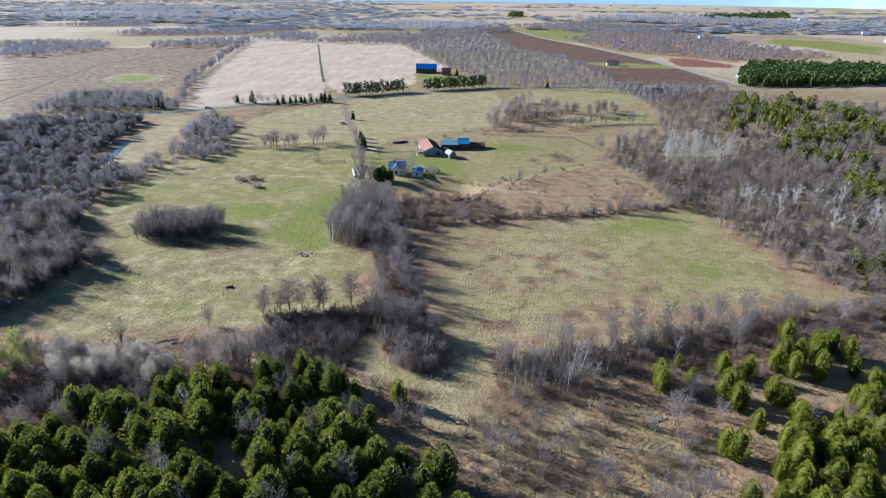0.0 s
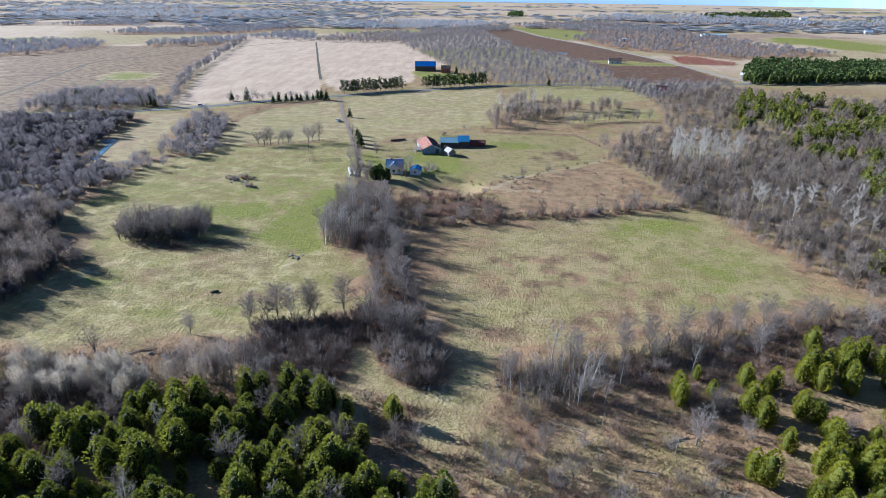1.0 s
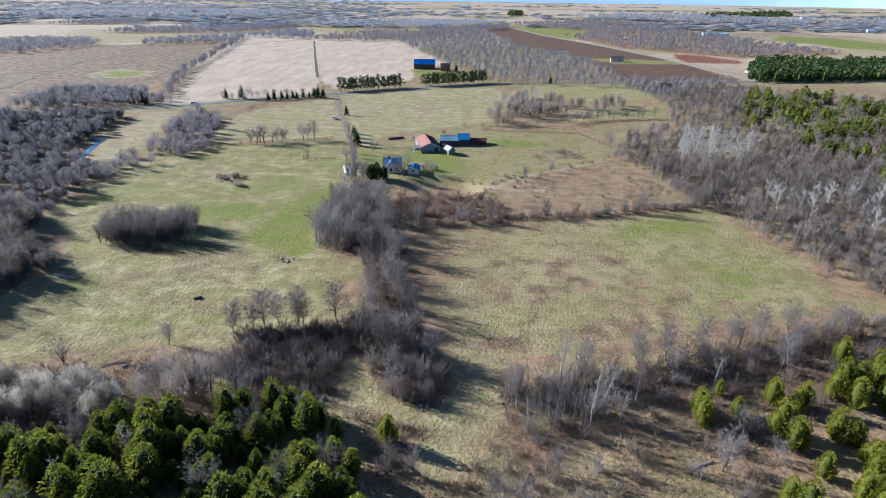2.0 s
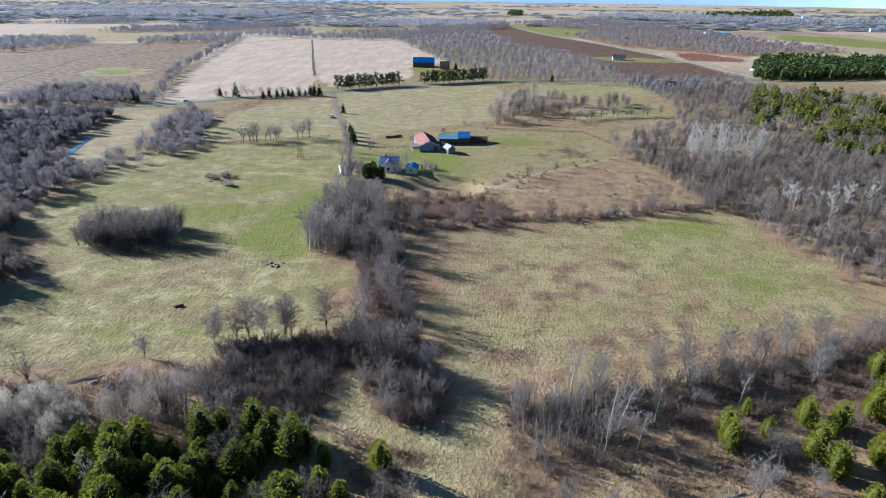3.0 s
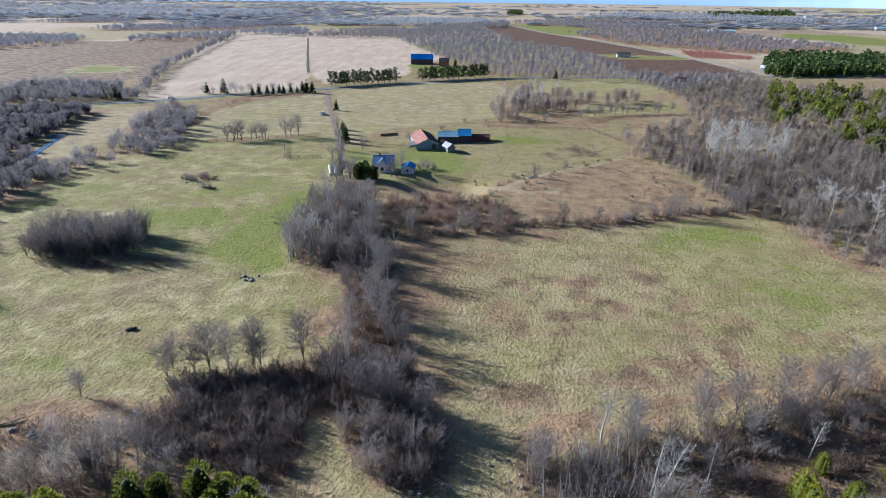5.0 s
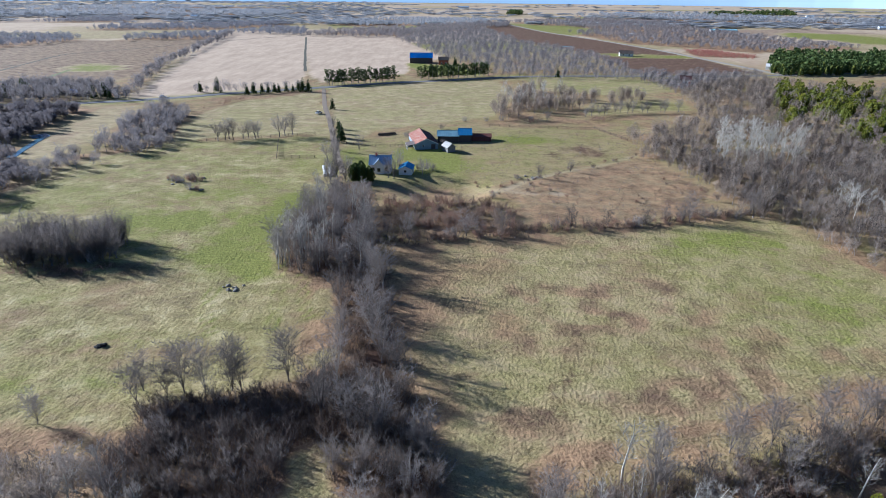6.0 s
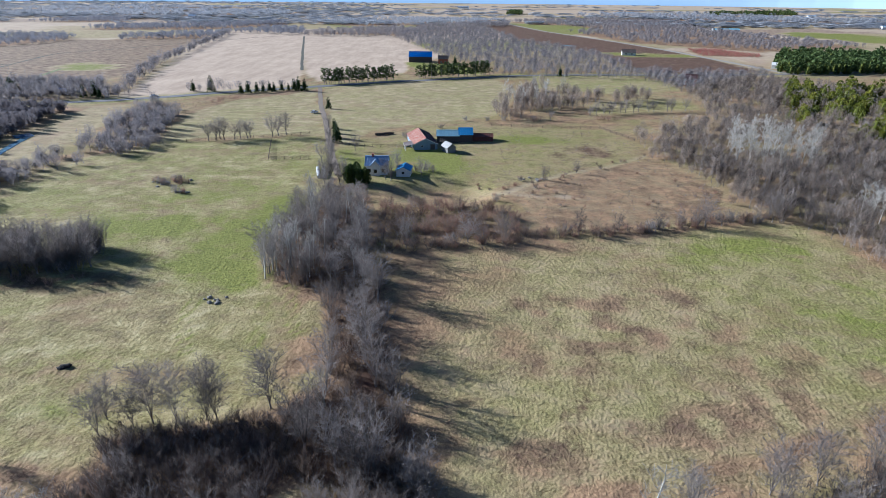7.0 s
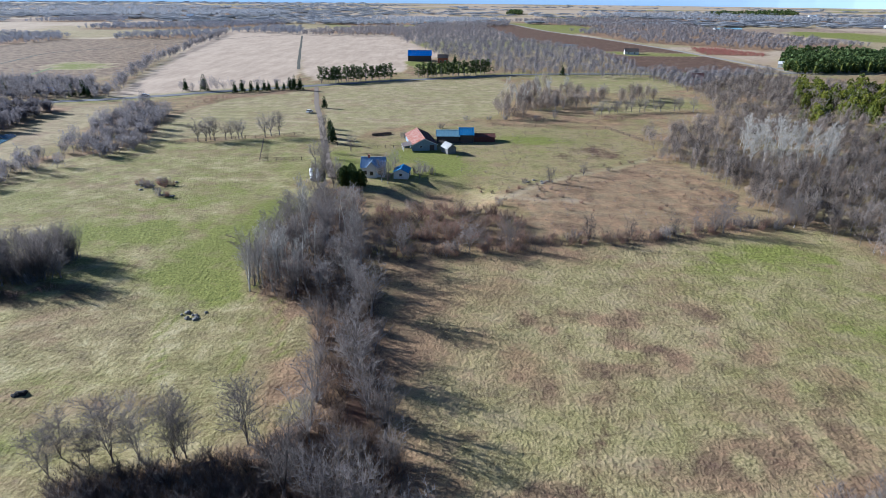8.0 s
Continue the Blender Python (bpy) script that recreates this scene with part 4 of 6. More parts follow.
SHADED_CEDAR_TREE = kind_of("cedar_tree", [cedar(s, 8.6, 4.4, 1180, 0.46) for s in (66, 67, 68, 69)], [BARK], [WEST_CEDAR, WEST_CORE])
SPRUCE_TREE = kind_of("spruce_tree", [spruce(s, 9.0, 4.4) for s in (71, 72)], [BARK], [SPRUCE])
YEW = kind_of("evergreen_bush", [cedar(s, 6.4, 3.4, 1700, 0.4) for s in (91, 92)], [BARK], [PINE, CEDAR_CORE])
PINE_TREE = kind_of("pine_tree", [pine(s, 9.5, 5.5) for s in (81, 82, 83)], [BARK], [PINE, BARK])

MID_TREE = [joined(bare_tree(s, 9.5, 6.4, 8, 3, 3, 0.75, 0.2, fine=0.085, rise=(0.7, 1.8), plain=True, mass=2)) for s in (101, 102, 103, 104, 105)]
SLIM_TREE = [joined(bare_tree(s, 9.0, 7.5, 6, 2, 3, 0.8, 0.2, fine=0.12, rise=(0.6, 1.6), plain=True, mass=2)) for s in (106, 107, 108)]
MID_PALE = [joined(bare_tree(s, 11.5, 5.2, 12, 4, 9, 0.8, 0.25, fine=0.085, rise=(0.9, 2.0), plain=True)) for s in (111, 112, 113)]
MID_SHRUB = [joined(bare_shrub(s, 6.0, 6.2, 7, 9, 1.1, 0.12, 2)) for s in (121, 122, 123, 124)]
LOW_SHRUB = [joined(bare_shrub(s, 2.2, 2.6, 7, 8, 0.8, 0.06)) for s in (125, 126, 127)]
FAR_TREE = [joined(bare_tree(s, 9.0, 9.5, 3, 0, 0, 0.6, 0.3, fine=0.18, rise=(0.8, 1.6), plain=True, mass=1)) for s in (131, 132, 133, 134)]
FAR_CONIFER = [joined(cedar(s, 10.0, 5.0, 50, 2.0, True)) for s in (141, 142)]
MID_CEDAR = [joined(cedar(s, 9.0, 4.8, 170, 0.95, True)) for s in (151, 152, 153)]

rnd = random.Random(7)


def groves(kinds, places, label, category, group, size=(0.8, 1.2)):
    for x, y in places:
        kind = rnd.choice(kinds)
        plant(kind, rnd.randrange(len(kind[2])), x, y, rnd.uniform(*size), rnd.uniform(0, 360), label, category, group, rnd.uniform(0.88, 1.12))


def disc(x, y, rx, ry, n=12):
    return [(x + rx * math.cos(6.2832 * k / n), y + ry * math.sin(6.2832 * k / n)) for k in range(n)]


# evergreens by the near edge
CEDARS_WEST = [(-76, 94), (-68, 99), (-58, 103), (-42, 106), (-34, 108), (-24, 108), (-17, 104), (-14, 94), (-11, 84), (1, 79), (5, 66), (-68, 66), (-82, 80)]
CEDARS_EAST = [(62, 84), (75, 101), (101, 112), (110, 104), (96, 92), (82, 66), (46, 66), (52, 76)]
groves([SHADED_CEDAR_TREE], scatter(CEDARS_WEST, 3.4, 201, 0.14, 9), "dense yellow-green cedar tree in a dark grove", "cedar tree", "cedars of the west grove", (0.45, 1.1))
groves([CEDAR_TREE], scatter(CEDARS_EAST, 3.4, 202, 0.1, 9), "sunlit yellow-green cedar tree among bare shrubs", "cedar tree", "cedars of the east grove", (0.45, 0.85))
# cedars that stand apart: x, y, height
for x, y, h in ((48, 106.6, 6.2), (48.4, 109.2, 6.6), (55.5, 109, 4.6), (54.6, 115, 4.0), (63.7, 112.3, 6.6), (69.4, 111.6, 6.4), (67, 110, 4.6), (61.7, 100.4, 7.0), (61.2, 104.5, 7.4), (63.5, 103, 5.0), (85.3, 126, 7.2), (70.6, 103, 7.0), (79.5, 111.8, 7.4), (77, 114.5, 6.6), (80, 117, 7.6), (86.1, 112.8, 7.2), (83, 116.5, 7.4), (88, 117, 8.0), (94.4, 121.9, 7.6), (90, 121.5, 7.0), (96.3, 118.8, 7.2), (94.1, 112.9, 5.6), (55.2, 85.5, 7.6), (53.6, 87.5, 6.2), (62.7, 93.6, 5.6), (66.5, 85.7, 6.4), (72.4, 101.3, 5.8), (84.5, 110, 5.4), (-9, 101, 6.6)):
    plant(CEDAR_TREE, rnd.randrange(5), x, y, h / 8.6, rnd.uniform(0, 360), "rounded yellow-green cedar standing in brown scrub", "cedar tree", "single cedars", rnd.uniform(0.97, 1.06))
groves([GREY_TREE, PALE_TREE, SHRUB], scatter(CEDARS_WEST, 9.0, 221), "bare grey tree among dark cedars", "tree", "bare trees in the cedar grove", (0.6, 0.85))
groves([FORKED_TREE, SHRUB], scatter(CEDARS_EAST, 9.0, 222), "bare grey tree among sunlit cedars", "tree", "bare trees in the cedar grove", (0.5, 0.75))

# hedgerows and thickets
CLUMP = [(-38, 186), (-31, 182), (-24, 182), (-14, 190), (-18, 204), (-21, 222), (-24, 236), (-38, 236), (-42, 215), (-41, 196)]
HEDGE_NS = [(-24, 182), (-13, 188), (-9, 165), (-6, 144), (-2, 135), (-4, 128), (-18, 128), (-21, 142), (-18, 152), (-20, 165)]
groves([GREY_TREE, FORKED_TREE, PALE_TREE, GREY_TREE], scatter(CLUMP, 4.3, 203), "leafless grey tree in a dense clump", "tree", "trees of the central clump", (0.75, 1.05))
groves([PALE_TREE], [(-34.1, 193.2), (-31.8, 194.1), (-36.6, 196.4), (-30.1, 195.5), (-32.4, 191.8), (-33.2, 186.7), (-37.4, 191), (-35.5, 188.5), (-38.5, 197), (-36, 200), (-28.5, 188), (-39, 190), (-40, 194.5), (-39.5, 200), (-38, 187), (-40.5, 205), (-41, 210)], "pale-barked aspen at the clump edge", "aspen tree", "aspens of the central clump", (0.72, 0.98))
groves([SHRUB, BROWN_SHRUB, FORKED_TREE], scatter(HEDGE_NS, 3.8, 204), "leafless grey-brown bush in an overgrown hedgerow", "shrub", "hedgerow between the pastures", (0.6, 0.85))
groves([GREY_TREE, FORKED_TREE], scatter(HEDGE_NS, 7.6, 233), "tall leafless tree in an overgrown hedgerow", "tree", "tall trees of the hedgerow", (0.85, 1.1))
groves([SHRUB, BROWN_SHRUB, SHRUB, FORKED_TREE], scatter(disc(-7, 122, 9.5, 10.5), 2.7, 223), "dense brown leafless bush in a round thicket", "shrub", "round thicket by the pasture corner", (0.6, 1.05))
DARK_THICKET = [(-46, 136), (-37, 138), (-30, 140.5), (-24, 142), (-18, 146), (-17, 137), (-18, 128), (-22, 112), (-30, 114), (-46, 120)]
groves([SHRUB, BROWN_SHRUB], scatter(DARK_THICKET, 2.9, 224), "dark leafless shrub in a tangled thicket", "shrub", "thicket south of the pasture", (0.5, 0.75))
groves([SHRUB, RED_SHRUB, BROWN_SHRUB, FORKED_TREE, RED_SHRUB], along([(-20, 204), (18, 208), (25, 214), (47, 216), (83, 225), (97, 227)], 1.25, 205, 2.5), "bare brown shrub in the field hedge", "shrub", "hedge north of the pasture", (0.55, 0.95))
groves([RED_SHRUB, BROWN_SHRUB], scatter([(-20, 236), (-1, 240), (20, 230), (23, 214), (-14, 209)], 3.6, 206, 0.15), "reddish brown leafless shrub in dead grass", "shrub", "brush below the farmyard", (0.8, 1.35))
groves([TALL_SHRUB, FORKED_TREE, SHRUB, FORKED_TREE], scatter([(-106, 187), (-93, 184), (-78, 192), (-82, 204), (-96, 207), (-112, 203)], 3.0, 207), "tall grey leafless shrub in a round thicket", "shrub", "thicket in the pasture", (0.6, 1.05))
for x, y, h in ((-25, 142.8, 11.8), (-32.1, 140.1, 9.6), (-33.6, 140.1, 10.6), (-37.8, 139.6, 9.6), (-41.1, 139.3, 11.4), (-48.2, 140.2, 8.0), (-47.6, 136.6, 8.2), (-60.3, 131.8, 6.4), (-43.5, 138.4, 7.5)):
    plant(ROW_TREE, rnd.randrange(3), x, y, h / 11.5, rnd.uniform(0, 360), "slender leafless tree at the pasture edge", "tree", "row of bare trees")
groves([GREY_TREE, PALE_TREE], [(-44, 113), (-40, 115), (-36, 113), (-47, 112), (-43, 118), (-38, 111), (-50, 110)], "tall pale grey leafless tree", "tree", "grey trees by the cedars", (0.75, 0.95))
groves([PALE_TREE, PALE_TREE, FORKED_TREE], scatter([(-90, 116), (-60, 114), (-58, 107), (-78, 106), (-98, 108)], 4.2, 225), "pale grey leafless tree at the wood edge", "tree", "pale trees south of the pasture", (0.55, 0.8))
plant(BUD_TREE, 0, -97, 112, 1.1, 0, "willow tree just breaking into yellow-green bud", "willow tree")
for x, y, size, turn in ((-104, 111, 1.1, 90), (-100, 107, 1.15, 200), (-92.5, 110.5, 0.85, 40), (-95, 105, 0.8, 130), (-107, 106, 1.0, 300)):
    plant(BUD_TREE, 0, x, y, size, turn, "willow tree just breaking into yellow-green bud", "willow tree")
WEST_CORNER = [(-112, 121), (-84, 116), (-60, 110), (-50, 103), (-54, 93), (-74, 85), (-86, 79), (-110, 84)]
groves([FORKED_TREE, SHRUB], [p for p in scatter(WEST_CORNER, 4.6, 231) if p[0] > -90 or p[1] < 98], "grey leafless tree in a tangled thicket", "tree", "thicket west of the cedars", (0.5, 0.8))
SOUTH_EDGE = [(-104, 118), (-82, 114), (-61, 110), (-46, 112), (-46, 124), (-56, 126), (-69, 127), (-81, 123), (-108, 123)]
groves([SHRUB, RED_SHRUB, FORKED_TREE], scatter(SOUTH_EDGE, 4.2, 208, 0.15), "grey leafless shrub at the field edge", "shrub", "shrubs south of the pasture", (0.5, 0.85))
BELT = [(5, 113), (22, 116), (43, 121), (67, 130), (94, 139), (113, 142), (126, 146)]
groves([FORKED_TREE, SHRUB, GREY_TREE, SHRUB], along(BELT, 2.3, 226, 3.0), "leafless grey tree in the pasture's south hedge", "tree", "hedge south of the pasture", (0.55, 0.85))
SCRUB = [(-21, 112), (2, 114), (30, 120), (60, 126), (95, 136), (125, 142), (120, 125), (104, 118), (80, 118), (64, 102), (52, 90), (45, 66), (6, 66), (-8, 90)]
groves([SHRUB, BROWN_SHRUB, BROWN_SHRUB, RED_SHRUB, SAPLING, BROWN_SHRUB, RED_SHRUB, BROWN_SHRUB, FORKED_TREE], scatter(SCRUB, 3.7, 209, 0.22, 11), "brown leafless scrub shrub in dead grass", "shrub", "scrub south of the pasture", (0.45, 0.95))
groves([SAPLING], scatter([(12, 116), (29, 117), (29, 104), (14, 104)], 1.7, 227), "thin grey leafless sapling in a dense stand", "sapling", "sapling stand", (0.75, 1.15))
for x, y, h, lean in ((24.8, 120.5, 13.0, 0), (26.6, 117.8, 8.3, 4), (29.2, 110.7, 11.5, 3), (31.2, 111.6, 13.0, 8), (34.3, 116.1, 5.5, 0), (38, 113.3, 7.6, 6), (31.2, 108.5, 7.4, 5), (33, 106.5, 9.0, 0), (27.5, 106, 8.0, 3), (20, 113, 8.5, 0), (55, 118, 8.5, 0), (74, 126, 8.0, 4)):
    plant(PALE_TREE, rnd.randrange(3), x, y, h / 12.0, rnd.uniform(0, 360), "pale white-barked birch with bare branches", "birch tree", "birches in the scrub", 1.0, lean)
for x, y, h in ((42, 126.5, 9.3), (48.8, 128, 9.4), (57.5, 130.3, 9.5), (31.2, 124.9, 6.5), (64.5, 132.5, 8.5), (73, 136, 9.0), (81, 139, 8.5)):
    plant(ROW_TREE, rnd.randrange(3), x, y, h / 11.5, rnd.uniform(0, 360), "open-grown grey tree at the pasture's south edge", "tree", "grey trees south of the pasture")
groves([GREY_TREE], [(-98, 318), (-95, 319), (-92, 320), (-88, 322), (-86, 323), (-83, 323), (-82, 324), (-94, 321), (-73, 326), (-71, 328), (-68, 330)], "bare tree along an old fence line", "tree", "fence line trees", (0.7, 0.95))
groves([GREY_TREE, FORKED_TREE], [(-38, 258), (-40, 278), (-42, 293), (-47, 318), (-33, 258), (-32, 264), (-34, 303), (-43, 240), (-41, 270), (-43, 302), (-39, 264), (-52, 345), (-44, 285), (-37.5, 268), (-38.5, 273), (-36.5, 262), (-40, 281)], "leafless tree beside the farm driveway", "tree", "driveway trees", (0.45, 0.8))
groves([SHRUB, RED_SHRUB], scatter([(-38, 258), (-24, 254), (-20, 240), (-38, 236)], 3.6, 228), "bare brown shrub below the farmhouse", "shrub", "shrubs below the farmhouse", (0.5, 0.9))
groves([SHRUB, RED_SHRUB], scatter(disc(-89, 259, 7, 4), 2.6, 229) + [(-81, 249), (-82.5, 247.5), (-80, 247)], "low brown brush on a stone pile", "shrub", "brush in the pasture", (0.45, 0.75))
stand("bare_woodland", scatter([(34, 420), (59, 474), (89, 448), (129, 440), (148, 425), (100, 412), (66, 396), (39, 360), (26, 368)], 5.0, 210, 0.50, 13), MID_TREE, [BARK, TWIG_WOOD], "leafless grey wood behind the farmyard", "woodland", 210, (0.75, 1.1))
stand("aspen_grove", scatter([(38, 432), (59, 474), (80, 450), (60, 410), (39, 380)], 10, 232, 0.3), MID_PALE, [BARK_PALE, TWIG_PALE], "pale aspens behind the farmyard", "woodland", 232, (0.8, 1.05))
groves([GREY_TREE, FORKED_TREE], along([(76, 378), (89, 389), (106, 393), (135, 396)], 4.2, 230, 1.2), "leafless tree in a field boundary row", "tree", "boundary row north-east of the farm", (0.6, 0.85))
groves([BROWN_SHRUB, RED_SHRUB], along(BROOK, 3.6, 234, 3.5) + scatter(MARSH, 9.0, 235, 0.4, 15), "low brown leafless shrub in marsh grass", "shrub", "low shrubs of the marsh", (0.25, 0.6))
groves([FORKED_TREE, SHRUB], [(12.5, 364), (23, 365), (31, 366), (17, 241), (46, 366), (55, 368), (-8, 330), (27, 262), (35, 263), (48, 272)], "bare bush in rough grass by the farm", "shrub", "bushes round the farm", (0.5, 0.75))

# evergreens round the farm and the road
for x, y, s in ((-61, 396, 0.75), (-49, 343, 0.6), (-47, 334, 0.7), (-45, 325, 0.85), (-43.5, 317, 0.9), (-92, 462, 1.1), (-88, 461, 1.0), (-156, 452, 0.9), (-145, 453, 1.2), (-124, 446, 0.8), (-121, 450, 0.9), (-116, 452, 0.8), (-112, 452, 0.7), (-106, 455, 0.75), (-109, 456, 0.8), (-102, 459, 0.7), (-98, 460, 0.6), (-95, 463, 0.9), (-263, 425, 1.0), (-262, 440, 1.2), (-257, 437, 1.0), (-266, 446, 1.1), (-211, 427, 0.9), (-206, 430, 1.1), (-200, 424, 0.8), (167, 500, 1.0), (92, 545, 0.9), (12, 620, 1.0)):
    plant(SPRUCE_TREE, rnd.randrange(2), x, y, s, rnd.uniform(0, 360), "dark green spruce tree standing in grass", "spruce tree", "spruces")
for i, (x, y, s) in enumerate(((-29.2, 258.5, 1.05), (-26.8, 257.6, 1.0), (-24.6, 258.2, 0.9), (-30.8, 260.4, 0.85), (-27.6, 260.6, 1.08))):
    plant(YEW, i % 2, x, y, s, 70 * i, "large dark evergreen bush beside the white farmhouse", "evergreen bush", "house evergreens")
groves([SHRUB], [(-15, 326), (0, 346), (1, 315), (-8, 274), (-5.5, 275), (-2.5, 273)], "grey leafless bush against the farm buildings", "shrub", "bushes by the buildings", (0.6, 0.85))
groves([GREY_TREE, FORKED_TREE], [(-18.5, 263.5), (-16.5, 262), (-6.5, 268), (-15.5, 276)], "bare tree in front of the farmhouse", "tree", "house trees", (0.6, 0.9))
for line in ([(-82, 490), (-34, 516)], [(-18, 524), (38, 548)]):
    for x, y in along(line, 1.6, 211, 1.4):
        plant(PINE_TREE, rnd.randrange(3), x, y, rnd.uniform(0.95, 1.25), rnd.uniform(0, 360), "scraggly green pine in a roadside row", "pine tree", "roadside pines")

# woods
W_WEST = [(-420, 300), (-274, 365), (-249, 380), (-216, 386), (-183, 382), (-176, 349), (-173, 324), (-168, 288), (-142, 259), (-142, 234), (-141, 219), (-132, 201), (-132, 190), (-112, 175), (-106, 169), (-113, 155), (-116, 136), (-160, 120), (-260, 180)]
CREEK = [(-168, 284), (-171, 298), (-175, 312), (-177, 326), (-181, 344), (-187, 372), (-192, 404)]
west = [p for p in scatter(W_WEST, 4.9, 301, 0.06) if off_line(CREEK, *p) > 7]
edge = [p for p in scatter(W_WEST, 3.6, 316) if p[1] < 215 and p[0] > -150]
west += [p for p in scatter([(-270, 330), (-255, 375), (-216, 383), (-186, 378), (-180, 345), (-178, 320), (-230, 290)], 6.0, 317) if off_line(CREEK, *p) > 6]
stand("wood_edge", edge, MID_TREE, [BARK, TWIG], "tall leafless trees along the wood edge", "woodland", 314, (0.75, 1.1), fill=0.26)
stand("swamp_thicket", west, MID_SHRUB + MID_TREE[:1], [TWIG_DARK, TWIG_DARK], "dense grey-purple leafless swamp thicket", "woodland", 301, (0.65, 1.1), fill=0.46)
W_CREEK = [(-143, 302), (-152, 339), (-158, 388), (-141, 392), (-128, 358), (-121, 329), (-114, 304), (-123, 288), (-133, 272), (-138, 249), (-149, 264)]
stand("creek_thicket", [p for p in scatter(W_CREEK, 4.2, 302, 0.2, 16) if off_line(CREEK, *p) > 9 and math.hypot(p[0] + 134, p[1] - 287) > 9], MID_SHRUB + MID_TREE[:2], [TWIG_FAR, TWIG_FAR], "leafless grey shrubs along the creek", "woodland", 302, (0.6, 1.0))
W_EAST = [(80, 312), (87, 329), (129, 360), (144, 395), (152, 443), (165, 465), (232, 528), (247, 505), (270, 485), (296, 470), (340, 455), (420, 380), (230, 138), (118, 138), (111, 156), (109, 170), (105, 199), (99, 219), (87, 239), (91, 266), (82, 286)]
EVER = [(176, 380), (205, 430), (240, 495), (280, 470), (290, 410), (270, 360), (229, 301), (192, 273), (182, 303), (176, 340)]
PALE_A = [(119, 317), (149, 325), (151, 301), (131, 275), (106, 279)]
PALE_B = [(120, 237), (143, 231), (167, 209), (151, 187), (135, 197), (125, 208)]
east = scatter(W_EAST, 5.0, 303)
pale = [p for p in east if max(inside(PALE_A, *p), inside(PALE_B, *p)) > 0 and rnd.random() < (0.8 if inside(PALE_A, *p) > 0 else 0.42)]
taken = set(pale)
plain = [p for p in east if p not in taken and (inside(EVER, *p) < 0 or rnd.random() < 0.6)]
near_plain = [p for p in plain if p[1] < 290]
stand("wood_understorey", [p for p in scatter(W_EAST, 5.6, 315) if p[1] < 300], MID_SHRUB, [BARK, TWIG_WOOD], "grey leafless understorey of the hardwood wood", "woodland", 315, (0.5, 0.85))
stand("bare_woodland", near_plain, MID_TREE, [BARK, TWIG_WOOD], "leafless grey-brown hardwood wood", "woodland", 303, (0.65, 1.0), fill=0.24)
stand("bare_woodland", [p for p in plain if p[1] >= 290 and rnd.random() < 0.68], SLIM_TREE, [BARK, TWIG_WOOD], "leafless grey-brown hardwood wood beyond the marsh", "woodland", 313, (0.65, 1.0), fill=0.28)
stand("aspen_grove", pale, MID_PALE, [BARK_PALE, TWIG_PALE], "pale grey leafless aspens in the wood", "woodland", 304, (0.8, 1.15))
stand("evergreen_grove", scatter(EVER, 5.0, 305, 0.42, 16) + scatter([(175, 254), (204, 264), (176, 224), (170, 231)], 5, 306) + scatter([(127, 169), (145, 178), (128, 153), (123, 155)], 5, 307), MID_CEDAR, [BARK, DARK_CEDAR, CEDAR_CORE], "yellow-green cedars among bare trees", "woodland", 305, (0.6, 1.1))
W_NORTH = [(-74, 990), (-48, 1114), (71, 1287), (106, 880), (150, 774), (165, 658), (160, 549), (148, 522), (71, 536), (41, 534), (39, 576), (2, 673)]
W_MID = [(148, 522), (160, 549), (209, 543), (262, 550), (165, 463), (156, 455)]
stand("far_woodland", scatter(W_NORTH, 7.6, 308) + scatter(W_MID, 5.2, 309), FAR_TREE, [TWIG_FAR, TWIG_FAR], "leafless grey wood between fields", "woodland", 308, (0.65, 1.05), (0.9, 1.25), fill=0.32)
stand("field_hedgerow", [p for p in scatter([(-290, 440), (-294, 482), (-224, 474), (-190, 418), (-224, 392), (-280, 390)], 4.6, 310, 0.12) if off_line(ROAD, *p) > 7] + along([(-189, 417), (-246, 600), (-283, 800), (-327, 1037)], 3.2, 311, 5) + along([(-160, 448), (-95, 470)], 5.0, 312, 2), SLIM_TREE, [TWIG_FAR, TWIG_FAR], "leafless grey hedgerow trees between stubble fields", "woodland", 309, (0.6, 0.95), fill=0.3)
# wood colours change with distance to imitate blue haze
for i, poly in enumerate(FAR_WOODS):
    stand("far_woodland", scatter(poly, 10.0 if i < 6 else 12 if i < 8 else 26, 320 + i, 0.15, 60), FAR_TREE, [TWIG_BLUE_HAZE, TWIG_BLUE_HAZE] if i < 5 else [TWIG_FAR, TWIG_FAR] if i < 7 else [TWIG_PALE_HAZE, TWIG_PALE_HAZE], "distant leafless wood on flat farmland", "woodland", 320 + i, (0.9, 1.3) if i < 8 else (1.8, 2.6), (0.7, 1.0) if i < 8 else (0.5, 0.7), 3.0, 0.42)
FAR_CLUMP = [joined(bare_tree(s, 10.0, 45.0, 3, 0, 0, 0.5, 0.1, fine=0.6, rise=(0.12, 0.4), plain=True, mass=2)) for s in (161, 162, 163)]
fr = np.random.RandomState(380)
fy = 1350 * (4700 / 1350) ** fr.rand(5200)
fx = fy * fr.uniform(-0.95, 0.95, 5200)
belt = vnoise(fx * 0.45 + fy * 0.1, fy, 210, 61) * 0.65 + vnoise(fx, fy, 75, 62) * 0.35
keep = (belt > np.where(fx < -fy * 0.1, 0.36, np.where(fy > 1900, 0.62, 0.54))) & (inside(GREEN_FIELD, fx, fy) < 0) & (inside(PLOUGHED, fx, fy) < 0) & (inside(EAST_GREEN, fx, fy) < -30)
